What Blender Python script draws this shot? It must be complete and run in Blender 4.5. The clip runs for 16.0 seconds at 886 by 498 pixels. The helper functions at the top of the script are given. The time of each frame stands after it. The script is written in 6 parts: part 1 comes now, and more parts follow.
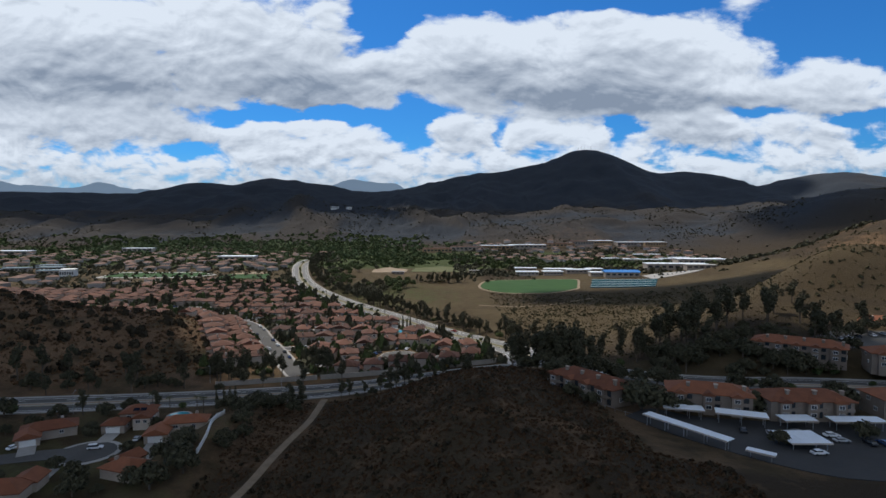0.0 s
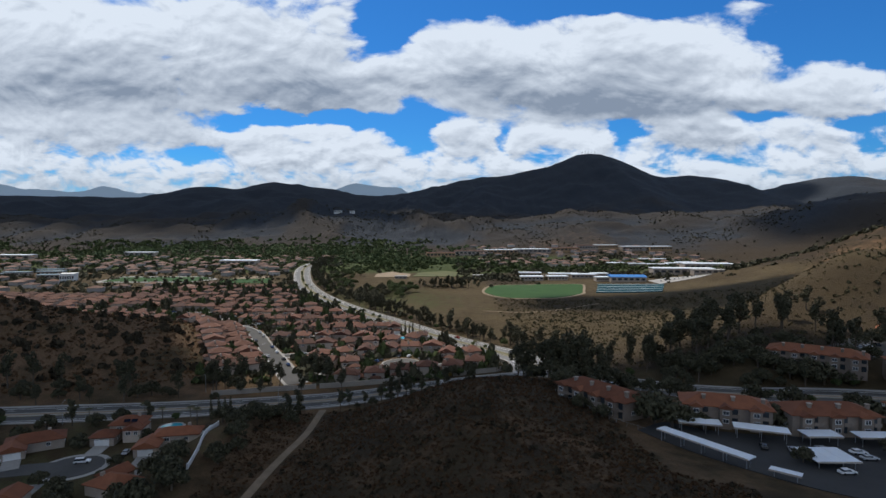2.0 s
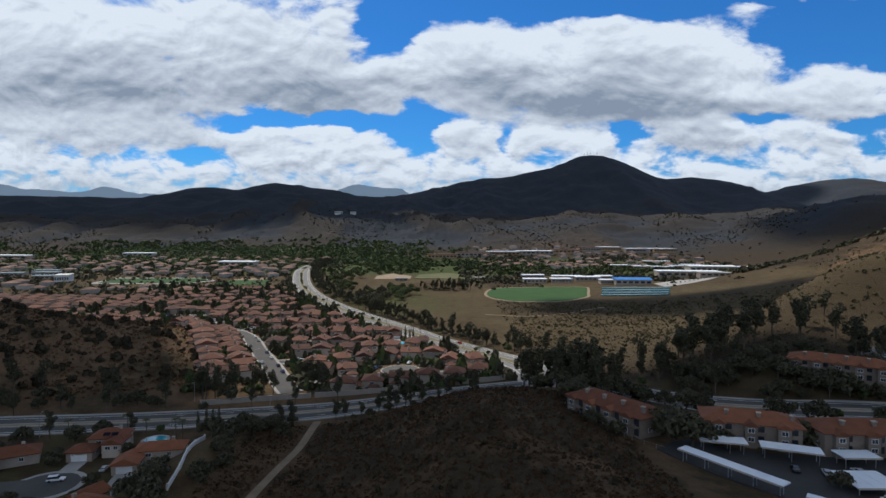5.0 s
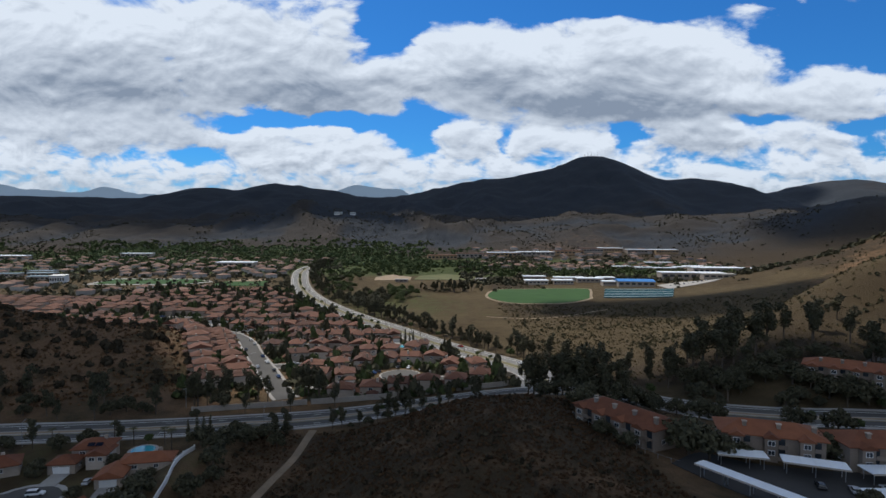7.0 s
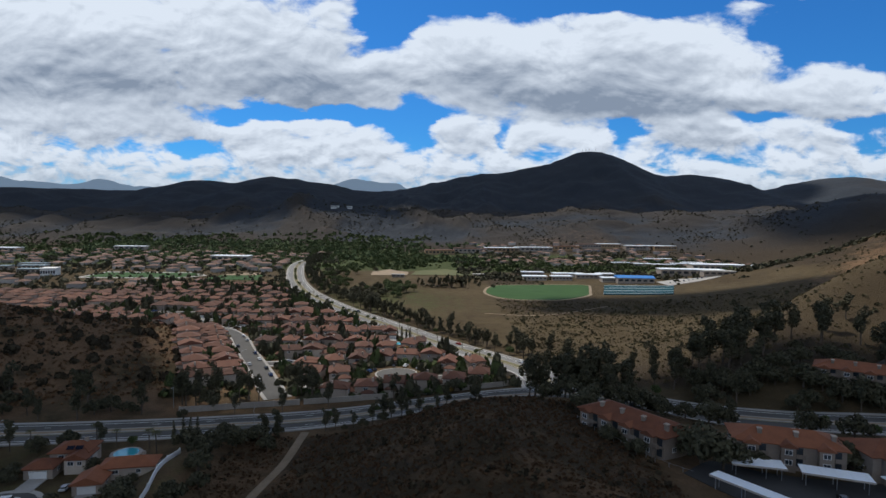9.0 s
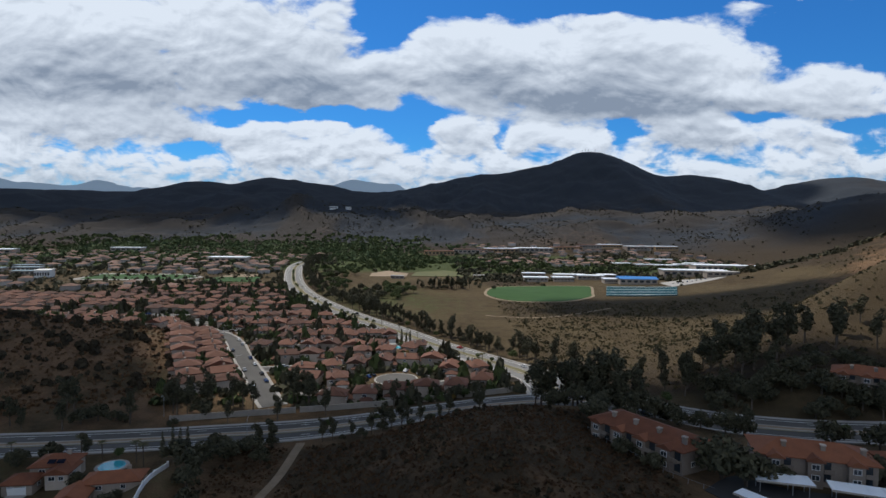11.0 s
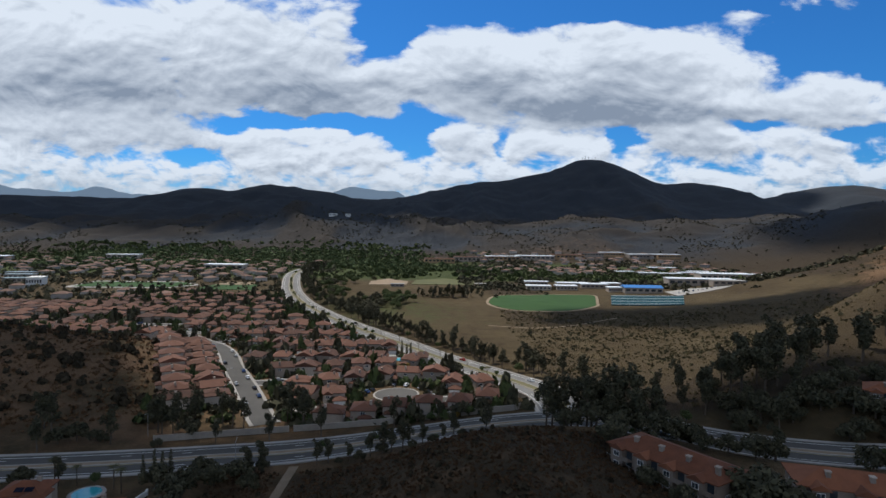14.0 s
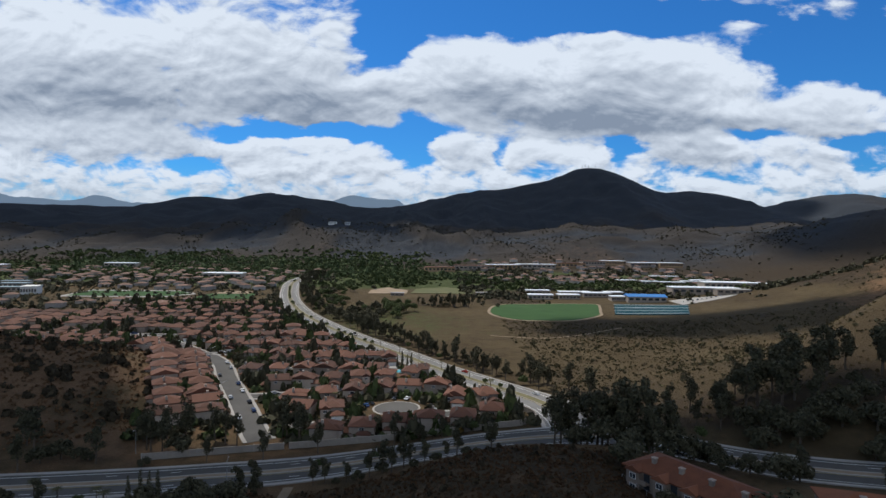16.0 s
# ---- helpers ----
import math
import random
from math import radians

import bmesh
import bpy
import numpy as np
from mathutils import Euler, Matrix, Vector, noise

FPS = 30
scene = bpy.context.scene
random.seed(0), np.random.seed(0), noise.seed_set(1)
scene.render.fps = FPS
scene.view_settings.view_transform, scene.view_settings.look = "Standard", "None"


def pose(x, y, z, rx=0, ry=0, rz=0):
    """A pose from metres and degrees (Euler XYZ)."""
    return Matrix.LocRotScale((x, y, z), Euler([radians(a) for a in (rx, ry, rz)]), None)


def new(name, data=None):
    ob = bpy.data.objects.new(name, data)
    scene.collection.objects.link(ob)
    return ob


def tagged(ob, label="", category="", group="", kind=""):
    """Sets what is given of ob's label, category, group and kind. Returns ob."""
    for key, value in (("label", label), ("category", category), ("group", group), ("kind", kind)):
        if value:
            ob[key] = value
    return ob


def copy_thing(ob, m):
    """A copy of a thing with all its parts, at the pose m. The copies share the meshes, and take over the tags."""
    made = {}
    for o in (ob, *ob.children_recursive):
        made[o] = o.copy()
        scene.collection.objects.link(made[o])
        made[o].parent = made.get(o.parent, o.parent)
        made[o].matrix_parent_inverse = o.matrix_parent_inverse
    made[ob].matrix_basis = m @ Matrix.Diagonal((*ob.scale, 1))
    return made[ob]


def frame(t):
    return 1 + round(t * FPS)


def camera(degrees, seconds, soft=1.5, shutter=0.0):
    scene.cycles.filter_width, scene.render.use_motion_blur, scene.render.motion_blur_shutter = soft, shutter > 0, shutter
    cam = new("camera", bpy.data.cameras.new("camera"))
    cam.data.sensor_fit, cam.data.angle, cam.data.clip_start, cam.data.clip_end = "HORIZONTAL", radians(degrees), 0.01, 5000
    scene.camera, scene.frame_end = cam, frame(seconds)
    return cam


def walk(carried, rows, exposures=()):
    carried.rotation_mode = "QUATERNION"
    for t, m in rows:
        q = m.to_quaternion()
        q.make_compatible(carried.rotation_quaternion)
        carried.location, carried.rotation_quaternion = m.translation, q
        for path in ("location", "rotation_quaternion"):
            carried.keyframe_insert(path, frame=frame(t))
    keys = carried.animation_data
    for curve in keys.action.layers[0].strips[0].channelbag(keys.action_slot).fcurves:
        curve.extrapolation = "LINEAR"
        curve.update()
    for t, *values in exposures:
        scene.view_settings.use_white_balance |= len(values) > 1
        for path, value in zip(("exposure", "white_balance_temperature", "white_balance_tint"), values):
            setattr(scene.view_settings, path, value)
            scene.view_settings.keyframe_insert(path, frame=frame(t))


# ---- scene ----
# Camera: a drone flying slowly ahead, 75 m over the valley floor.
cam = camera(76.0, 16.0, soft=1.5)
PATH = [
    (0.0, pose(0.00, 0.00, 75.00, 0, 0, -0.12) @ pose(0, 0, 0, 87.39) @ pose(0, 0, 0, 0, 0, 0.13)),
    (0.5, pose(0.08, 2.16, 74.99, 0, 0, -0.04) @ pose(0, 0, 0, 88.10) @ pose(0, 0, 0, 0, 0, 0.15)),
    (1.0, pose(0.14, 4.34, 74.98, 0, 0, 0.24) @ pose(0, 0, 0, 87.95) @ pose(0, 0, 0, 0, 0, 0.07)),
    (1.5, pose(0.19, 6.53, 74.97, 0, 0, 0.20) @ pose(0, 0, 0, 88.11) @ pose(0, 0, 0, 0, 0, 0.14)),
    (2.0, pose(0.21, 8.74, 74.96, 0, 0, 0.24) @ pose(0, 0, 0, 87.80) @ pose(0, 0, 0, 0, 0, 0.15)),
    (2.5, pose(0.20, 10.96, 74.95, 0, 0, 0.18) @ pose(0, 0, 0, 87.56) @ pose(0, 0, 0, 0, 0, 0.27)),
    (3.0, pose(0.18, 13.20, 74.94, 0, 0, 0.21) @ pose(0, 0, 0, 88.17) @ pose(0, 0, 0, 0, 0, 0.31)),
    (3.5, pose(0.14, 15.45, 74.92, 0, 0, 0.23) @ pose(0, 0, 0, 88.12) @ pose(0, 0, 0, 0, 0, 0.30)),
    (4.0, pose(0.07, 17.71, 74.91, 0, 0, 0.38) @ pose(0, 0, 0, 87.70) @ pose(0, 0, 0, 0, 0, 0.17)),
    (6.5, pose(-0.55, 29.21, 74.81, 0, 0, 0.32) @ pose(0, 0, 0, 88.37) @ pose(0, 0, 0, 0, 0, 0.54)),
    (7.0, pose(-0.73, 31.54, 74.78, 0, 0, 0.37) @ pose(0, 0, 0, 88.01) @ pose(0, 0, 0, 0, 0, 0.39)),
    (7.5, pose(-0.93, 33.88, 74.75, 0, 0, 0.34) @ pose(0, 0, 0, 87.42) @ pose(0, 0, 0, 0, 0, 0.40)),
    (8.0, pose(-1.14, 36.23, 74.72, 0, 0, 0.12) @ pose(0, 0, 0, 87.13) @ pose(0, 0, 0, 0, 0, 0.63)),
    (8.5, pose(-1.37, 38.58, 74.69, 0, 0, 0.28) @ pose(0, 0, 0, 87.26) @ pose(0, 0, 0, 0, 0, 0.72)),
    (9.0, pose(-1.61, 40.93, 74.65, 0, 0, 0.05) @ pose(0, 0, 0, 87.48) @ pose(0, 0, 0, 0, 0, 0.80)),
    (11.5, pose(-2.96, 52.70, 74.43, 0, 0, -0.04) @ pose(0, 0, 0, 87.56) @ pose(0, 0, 0, 0, 0, 0.71)),
    (12.0, pose(-3.25, 55.04, 74.38, 0, 0, -0.06) @ pose(0, 0, 0, 87.72) @ pose(0, 0, 0, 0, 0, 0.85)),
    (12.5, pose(-3.54, 57.37, 74.32, 0, 0, -0.20) @ pose(0, 0, 0, 88.28) @ pose(0, 0, 0, 0, 0, 0.90)),
    (13.0, pose(-3.83, 59.69, 74.25, 0, 0, -0.23) @ pose(0, 0, 0, 88.37) @ pose(0, 0, 0, 0, 0, 0.97)),
    (13.5, pose(-4.12, 62.00, 74.18, 0, 0, -0.06) @ pose(0, 0, 0, 88.33) @ pose(0, 0, 0, 0, 0, 0.83)),
    (14.0, pose(-4.40, 64.29, 74.11, 0, 0, -0.08) @ pose(0, 0, 0, 88.31) @ pose(0, 0, 0, 0, 0, 0.84)),
    (14.5, pose(-4.68, 66.56, 74.03, 0, 0, -0.06) @ pose(0, 0, 0, 88.69) @ pose(0, 0, 0, 0, 0, 0.86)),
    (15.0, pose(-4.95, 68.81, 73.95, 0, 0, -0.06) @ pose(0, 0, 0, 89.01) @ pose(0, 0, 0, 0, 0, 0.86)),
    (15.5, pose(-5.21, 71.04, 73.86, 0, 0, -0.05) @ pose(0, 0, 0, 88.65) @ pose(0, 0, 0, 0, 0, 0.83)),
    (16.0, pose(-5.46, 73.24, 73.77, 0, 0, -0.10) @ pose(0, 0, 0, 89.17) @ pose(0, 0, 0, 0, 0, 0.83)),
]
walk(cam, PATH)

# ---- sky and sun ----
SUN_ELEVATION, SUN_AZIMUTH = 60.0, -37.0  # degrees; azimuth from +y towards +x


def link(tree, a, b):
    tree.links.new(a, b)


def sky_density():
    """Cloud cover over the sky plane: u to the right, v up from the horizon."""
    g = bpy.data.node_groups.new("cloud_cover", "ShaderNodeTree")
    g.interface.new_socket("uv", in_out="INPUT", socket_type="NodeSocketVector")
    g.interface.new_socket("cover", in_out="OUTPUT", socket_type="NodeSocketFloat")
    g.interface.new_socket("body", in_out="OUTPUT", socket_type="NodeSocketFloat")
    n = g.nodes
    gin, gout = n.new("NodeGroupInput"), n.new("NodeGroupOutput")

    def math_node(op, a, b=None):
        m = n.new("ShaderNodeMath")
        m.operation = op
        for k, v in enumerate((a, b)):
            if v is None:
                continue
            if isinstance(v, (int, float)):
                m.inputs[k].default_value = v
            else:
                link(g, v, m.inputs[k])
        return m.outputs[0]

    def noise_node(vec, scale, detail, rough, distort=0.0):
        t = n.new("ShaderNodeTexNoise")
        t.inputs["Scale"].default_value, t.inputs["Detail"].default_value = scale, detail
        t.inputs["Roughness"].default_value, t.inputs["Distortion"].default_value = rough, distort
        link(g, vec, t.inputs["Vector"])
        return t.outputs["Fac"]

    sep = n.new("ShaderNodeSeparateXYZ")
    link(g, gin.outputs[0], sep.inputs[0])
    flat = n.new("ShaderNodeVectorMath")
    flat.operation = "MULTIPLY"
    flat.inputs[1].default_value = (1.0, 2.0, 0)
    link(g, gin.outputs[0], flat.inputs[0])
    near = n.new("ShaderNodeMapRange")
    near.interpolation_type = "SMOOTHSTEP"
    near.inputs["From Min"].default_value, near.inputs["From Max"].default_value = 0.10, 0.26
    link(g, sep.outputs[1], near.inputs["Value"])

    def puffs(scale, detail):
        t = n.new("ShaderNodeTexVoronoi")
        t.feature, t.inputs["Scale"].default_value = "SMOOTH_F1", scale
        t.inputs["Smoothness"].default_value = 0.35
        t.inputs["Detail"].default_value, t.inputs["Roughness"].default_value = detail, 0.5
        t.normalize = True
        link(g, flat.outputs[0], t.inputs["Vector"])
        return t.outputs["Distance"]

    def blend(a, b):
        k = n.new("ShaderNodeMix")
        link(g, near.outputs[0], k.inputs["Factor"])
        link(g, a, k.inputs["A"])
        link(g, b, k.inputs["B"])
        return k.outputs["Result"]

    big = blend(noise_node(flat.outputs[0], 14.0, 8, 0.6, 0.4), noise_node(flat.outputs[0], 7.0, 9, 0.6, 0.4))
    total = math_node("MULTIPLY", math_node("SUBTRACT", big, 0.5), 2.5)
    lump = blend(puffs(30.0, 2.0), puffs(17.0, 2.5))
    total = math_node("ADD", total, math_node("MULTIPLY", math_node("SUBTRACT", 0.28, lump), 1.1))
    total = math_node("ADD", total, -0.02)
    grey = math_node("MULTIPLY", math_node("SUBTRACT", noise_node(flat.outputs[0], 5.0, 4, 0.5, 0.2), 0.5), 0.9)
    # the edges of the banks wander
    stir = n.new("ShaderNodeTexNoise")
    stir.inputs["Scale"].default_value, stir.inputs["Detail"].default_value = 11.0, 6
    link(g, flat.outputs[0], stir.inputs["Vector"])
    part_way, wander = n.new("ShaderNodeVectorMath"), n.new("ShaderNodeVectorMath")
    part_way.operation, wander.operation = "SUBTRACT", "MULTIPLY_ADD"
    part_way.inputs[1].default_value = (0.5, 0.5, 0.5)
    link(g, stir.outputs["Color"], part_way.inputs[0])
    link(g, part_way.outputs[0], wander.inputs[0])
    wander.inputs[1].default_value = (0.12, 0.07, 0)
    link(g, gin.outputs[0], wander.inputs[2])
    # cloud banks (+) and openings (-): u, v, half width, half height, weight, greyness of the base
    banks = [
        (0.21, 0.270, 0.27, 0.080, 0.80, 0.85), (0.06, 0.315, 0.12, 0.045, 0.35, 0), (0.36, 0.325, 0.14, 0.04, 0.35, 0), (-0.46, 0.300, 0.38, 0.11, 0.75, 0.6),
        (-0.80, 0.300, 0.25, 0.13, 0.55, 0.35), (-0.22, 0.245, 0.17, 0.045, 0.45, 0.35), (-0.62, 0.170, 0.24, 0.035, 0.50, 0.25), (-0.24, 0.150, 0.17, 0.035, 0.55, 0.25),
        (0.04, 0.160, 0.07, 0.026, 0.55, 0.2), (0.15, 0.160, 0.05, 0.026, 0.60, 0.2), (0.25, 0.150, 0.06, 0.03, 0.45, 0.2), (0.44, 0.168, 0.11, 0.032, 0.60, 0.35),
        (0.44, 0.228, 0.17, 0.045, 0.50, 0.5), (0.70, 0.235, 0.16, 0.042, 0.65, 0.3), (0.63, 0.163, 0.09, 0.026, 0.55, 0.3), (0.57, 0.372, 0.08, 0.020, 0.50, 0),
        # the bank at v 6.7 is unseen, added overhead to dim the land
        (0.0, 0.085, 1.60, 0.055, 0.42, 0.30), (0.50, 0.30, 0.10, 0.03, 0.30, 0), (0.0, 0.90, 2.50, 0.35, 0.55, 0.7), (0.0, 6.7, 20.0, 4.3, 0.60, 1.1), (0.73, 0.315, 0.02, 0.012, 0.55, 0),
        (-0.105, 0.338, 0.055, 0.055, -0.95, 0), (0.20, 0.402, 0.34, 0.030, -1.0, 0), (0.70, 0.350, 0.17, 0.060, -0.95, 0), (-0.26, 0.191, 0.19, 0.014, -0.70, 0),
        (-0.055, 0.180, 0.040, 0.038, -0.80, 0), (-0.44, 0.136, 0.06, 0.016, -0.65, 0), (0.32, 0.168, 0.030, 0.022, -0.70, 0), (0.72, 0.186, 0.05, 0.018, -0.75, 0),
        (0.105, 0.158, 0.016, 0.02, -0.45, 0), (0.54, 0.195, 0.05, 0.010, -0.40, 0),
    ]
    for u, v, ru, rv, weight, base in banks:
        off, size, far = n.new("ShaderNodeVectorMath"), n.new("ShaderNodeVectorMath"), n.new("ShaderNodeVectorMath")
        off.operation, size.operation, far.operation = "SUBTRACT", "MULTIPLY", "LENGTH"
        off.inputs[1].default_value, size.inputs[1].default_value = (u, v, 0), (1 / ru, 1 / rv, 0)
        link(g, wander.outputs[0], off.inputs[0])
        link(g, off.outputs[0], size.inputs[0])
        link(g, size.outputs[0], far.inputs[0])
        fall = n.new("ShaderNodeMapRange")
        fall.interpolation_type = "SMOOTHSTEP"
        for k, value in (("From Min", 0.45), ("From Max", 1.45), ("To Min", weight), ("To Max", 0.0)):
            fall.inputs[k].default_value = value
        link(g, far.outputs["Value"], fall.inputs["Value"])
        total = math_node("ADD", total, fall.outputs[0])
        if base:
            side, low = n.new("ShaderNodeSeparateXYZ"), n.new("ShaderNodeMapRange")
            link(g, size.outputs[0], side.inputs[0])
            low.interpolation_type = "SMOOTHSTEP"
            for k, value in (("From Min", 0.55), ("From Max", -0.65), ("To Min", 0.0), ("To Max", base / weight)):
                low.inputs[k].default_value = value
            link(g, side.outputs[1], low.inputs["Value"])
            grey = math_node("ADD", grey, math_node("MULTIPLY", fall.outputs[0], low.outputs[0]))
    link(g, total, gout.inputs[0])
    link(g, grey, gout.inputs[1])
    return g


def build_world():
    world = bpy.data.worlds.new("sky")
    scene.world = world
    world.use_nodes = True
    t = world.node_tree
    n = t.nodes
    n.clear()
    out, back = n.new("ShaderNodeOutputWorld"), n.new("ShaderNodeBackground")
    sky = n.new("ShaderNodeTexSky")
    sky.sky_type, sky.sun_disc = "NISHITA", False
    sky.sun_elevation, sky.sun_rotation = radians(SUN_ELEVATION), radians(SUN_AZIMUTH)
    sky.air_density, sky.dust_density, sky.ozone_density = 1.0, 0.3, 2.5
    co = n.new("ShaderNodeTexCoord")
    sep = n.new("ShaderNodeSeparateXYZ")
    link(t, co.outputs["Generated"], sep.inputs[0])

    def m(op, a, b=None, c=None):
        k = n.new("ShaderNodeMath")
        k.operation = op
        for i, v in enumerate((a, b, c)):
            if v is None:
                continue
            if isinstance(v, (int, float)):
                k.inputs[i].default_value = v
            else:
                link(t, v, k.inputs[i])
        return k.outputs[0]

    ahead = m("MAXIMUM", m("ABSOLUTE", sep.outputs[1]), 0.12)
    high = m("MAXIMUM", sep.outputs[2], 0.0)
    uv, up = n.new("ShaderNodeCombineXYZ"), n.new("ShaderNodeVectorMath")
    link(t, m("DIVIDE", sep.outputs[0], ahead), uv.inputs[0])
    link(t, m("DIVIDE", high, ahead), uv.inputs[1])
    up.operation = "ADD"
    up.inputs[1].default_value = (-0.004, 0.011, 0)
    link(t, uv.outputs[0], up.inputs[0])
    group = sky_density()
    here, above = n.new("ShaderNodeGroup"), n.new("ShaderNodeGroup")
    here.node_tree = above.node_tree = group
    link(t, uv.outputs[0], here.inputs[0])
    link(t, up.outputs[0], above.inputs[0])

    def ramp(v, a, b, lo=0.0, hi=1.0):
        k = n.new("ShaderNodeMapRange")
        k.interpolation_type = "SMOOTHSTEP"
        for key, value in (("From Min", a), ("From Max", b), ("To Min", lo), ("To Max", hi)):
            k.inputs[key].default_value = value
        link(t, v, k.inputs["Value"])
        return k.outputs[0]

    alpha = ramp(here.outputs[0], -0.16, 0.40)
    relief = m("MULTIPLY", m("SUBTRACT", above.outputs[0], here.outputs[0]), 0.75)
    shade = m("MINIMUM", m("MAXIMUM", m("ADD", m("ADD", here.outputs[1], 0.10), relief), 0.0), 1.0)
    tone = n.new("ShaderNodeMix")
    tone.data_type = "RGBA"
    tone.inputs["A"].default_value, tone.inputs["B"].default_value = (0.72, 0.80, 0.91, 1), (0.235, 0.295, 0.395, 1)
    link(t, shade, tone.inputs["Factor"])
    dim = n.new("ShaderNodeMix")
    dim.data_type, dim.blend_type = "RGBA", "MULTIPLY"
    dim.inputs["Factor"].default_value = 1.0
    link(t, sky.outputs[0], dim.inputs["A"])
    dim.inputs["B"].default_value = (0.017, 0.060, 0.108, 1)
    mix = n.new("ShaderNodeMix")
    mix.data_type = "RGBA"
    link(t, alpha, mix.inputs["Factor"])
    link(t, dim.outputs["Result"], mix.inputs["A"])
    link(t, tone.outputs["Result"], mix.inputs["B"])
    # pale air low over the horizon
    haze = n.new("ShaderNodeMix")
    haze.data_type = "RGBA"
    link(t, ramp(high, 0.0, 0.12, 0.6, 0.0), haze.inputs["Factor"])
    link(t, mix.outputs["Result"], haze.inputs["A"])
    haze.inputs["B"].default_value = (0.40, 0.50, 0.60, 1)
    link(t, haze.outputs["Result"], back.inputs["Color"])
    back.inputs["Strength"].default_value = 1.0
    link(t, back.outputs[0], out.inputs["Surface"])


build_world()
sun = new("sun", bpy.data.lights.new("sun", "SUN"))
sun.data.energy, sun.data.angle, sun.data.color = 3.6, radians(2.0), (1.0, 0.95, 0.88)
sun.location = (0, 0, 1500)
TO_SUN = Vector((math.sin(radians(SUN_AZIMUTH)) * math.cos(radians(SUN_ELEVATION)), math.cos(radians(SUN_AZIMUTH)) * math.cos(radians(SUN_ELEVATION)), math.sin(radians(SUN_ELEVATION))))
sun.rotation_euler = TO_SUN.to_track_quat("Z", "Y").to_euler()

# ---- materials ----
MATS = {}


def mat(name, dark, light, scale=1.0, rough=0.8, bump=0.0, metal=0.0, fine=8.0, vary=0.25, island=False, spec=0.3):
    """A surface between two colours: stains at one scale, grain at another, and a shift from thing to thing."""
    if name in MATS:
        return MATS[name]
    m = bpy.data.materials.new(name)
    m.use_nodes = True
    t = m.node_tree
    n, bsdf = t.nodes, t.nodes["Principled BSDF"]
    co = n.new("ShaderNodeNewGeometry")
    a, b = n.new("ShaderNodeTexNoise"), n.new("ShaderNodeTexNoise")
    for k, s, d in ((a, scale, 5), (b, scale * fine, 3)):
        k.inputs["Scale"].default_value, k.inputs["Detail"].default_value = s, d
        k.inputs["Roughness"].default_value = 0.6
        link(t, co.outputs["Position"], k.inputs["Vector"])
    mixed = n.new("ShaderNodeMath")
    mixed.operation = "MULTIPLY_ADD"
    link(t, b.outputs["Fac"], mixed.inputs[0])
    mixed.inputs[1].default_value = 0.5
    link(t, a.outputs["Fac"], mixed.inputs[2])
    last = mixed.outputs[0]
    if vary:
        who = co.outputs["Random Per Island"] if island else n.new("ShaderNodeObjectInfo").outputs["Random"]
        k = n.new("ShaderNodeMath")
        k.operation = "MULTIPLY_ADD"
        link(t, who, k.inputs[0])
        k.inputs[1].default_value = vary * 1.6
        link(t, last, k.inputs[2])
        last = k.outputs[0]
    ramp = n.new("ShaderNodeMapRange")
    ramp.inputs["From Min"].default_value, ramp.inputs["From Max"].default_value = 0.5, 1.0 + vary * 1.6
    link(t, last, ramp.inputs["Value"])
    mix = n.new("ShaderNodeMix")
    mix.data_type = "RGBA"
    mix.inputs["A"].default_value, mix.inputs["B"].default_value = (*dark, 1), (*light, 1)
    link(t, ramp.outputs[0], mix.inputs["Factor"])
    link(t, mix.outputs["Result"], bsdf.inputs["Base Color"])
    bsdf.inputs["Roughness"].default_value, bsdf.inputs["Metallic"].default_value = rough, metal
    bsdf.inputs["Specular IOR Level"].default_value = spec
    if bump:
        k = n.new("ShaderNodeBump")
        k.inputs["Strength"].default_value, k.inputs["Distance"].default_value = 0.8, bump
        link(t, b.outputs["Fac"], k.inputs["Height"])
        link(t, k.outputs[0], bsdf.inputs["Normal"])
    MATS[name] = m
    return m


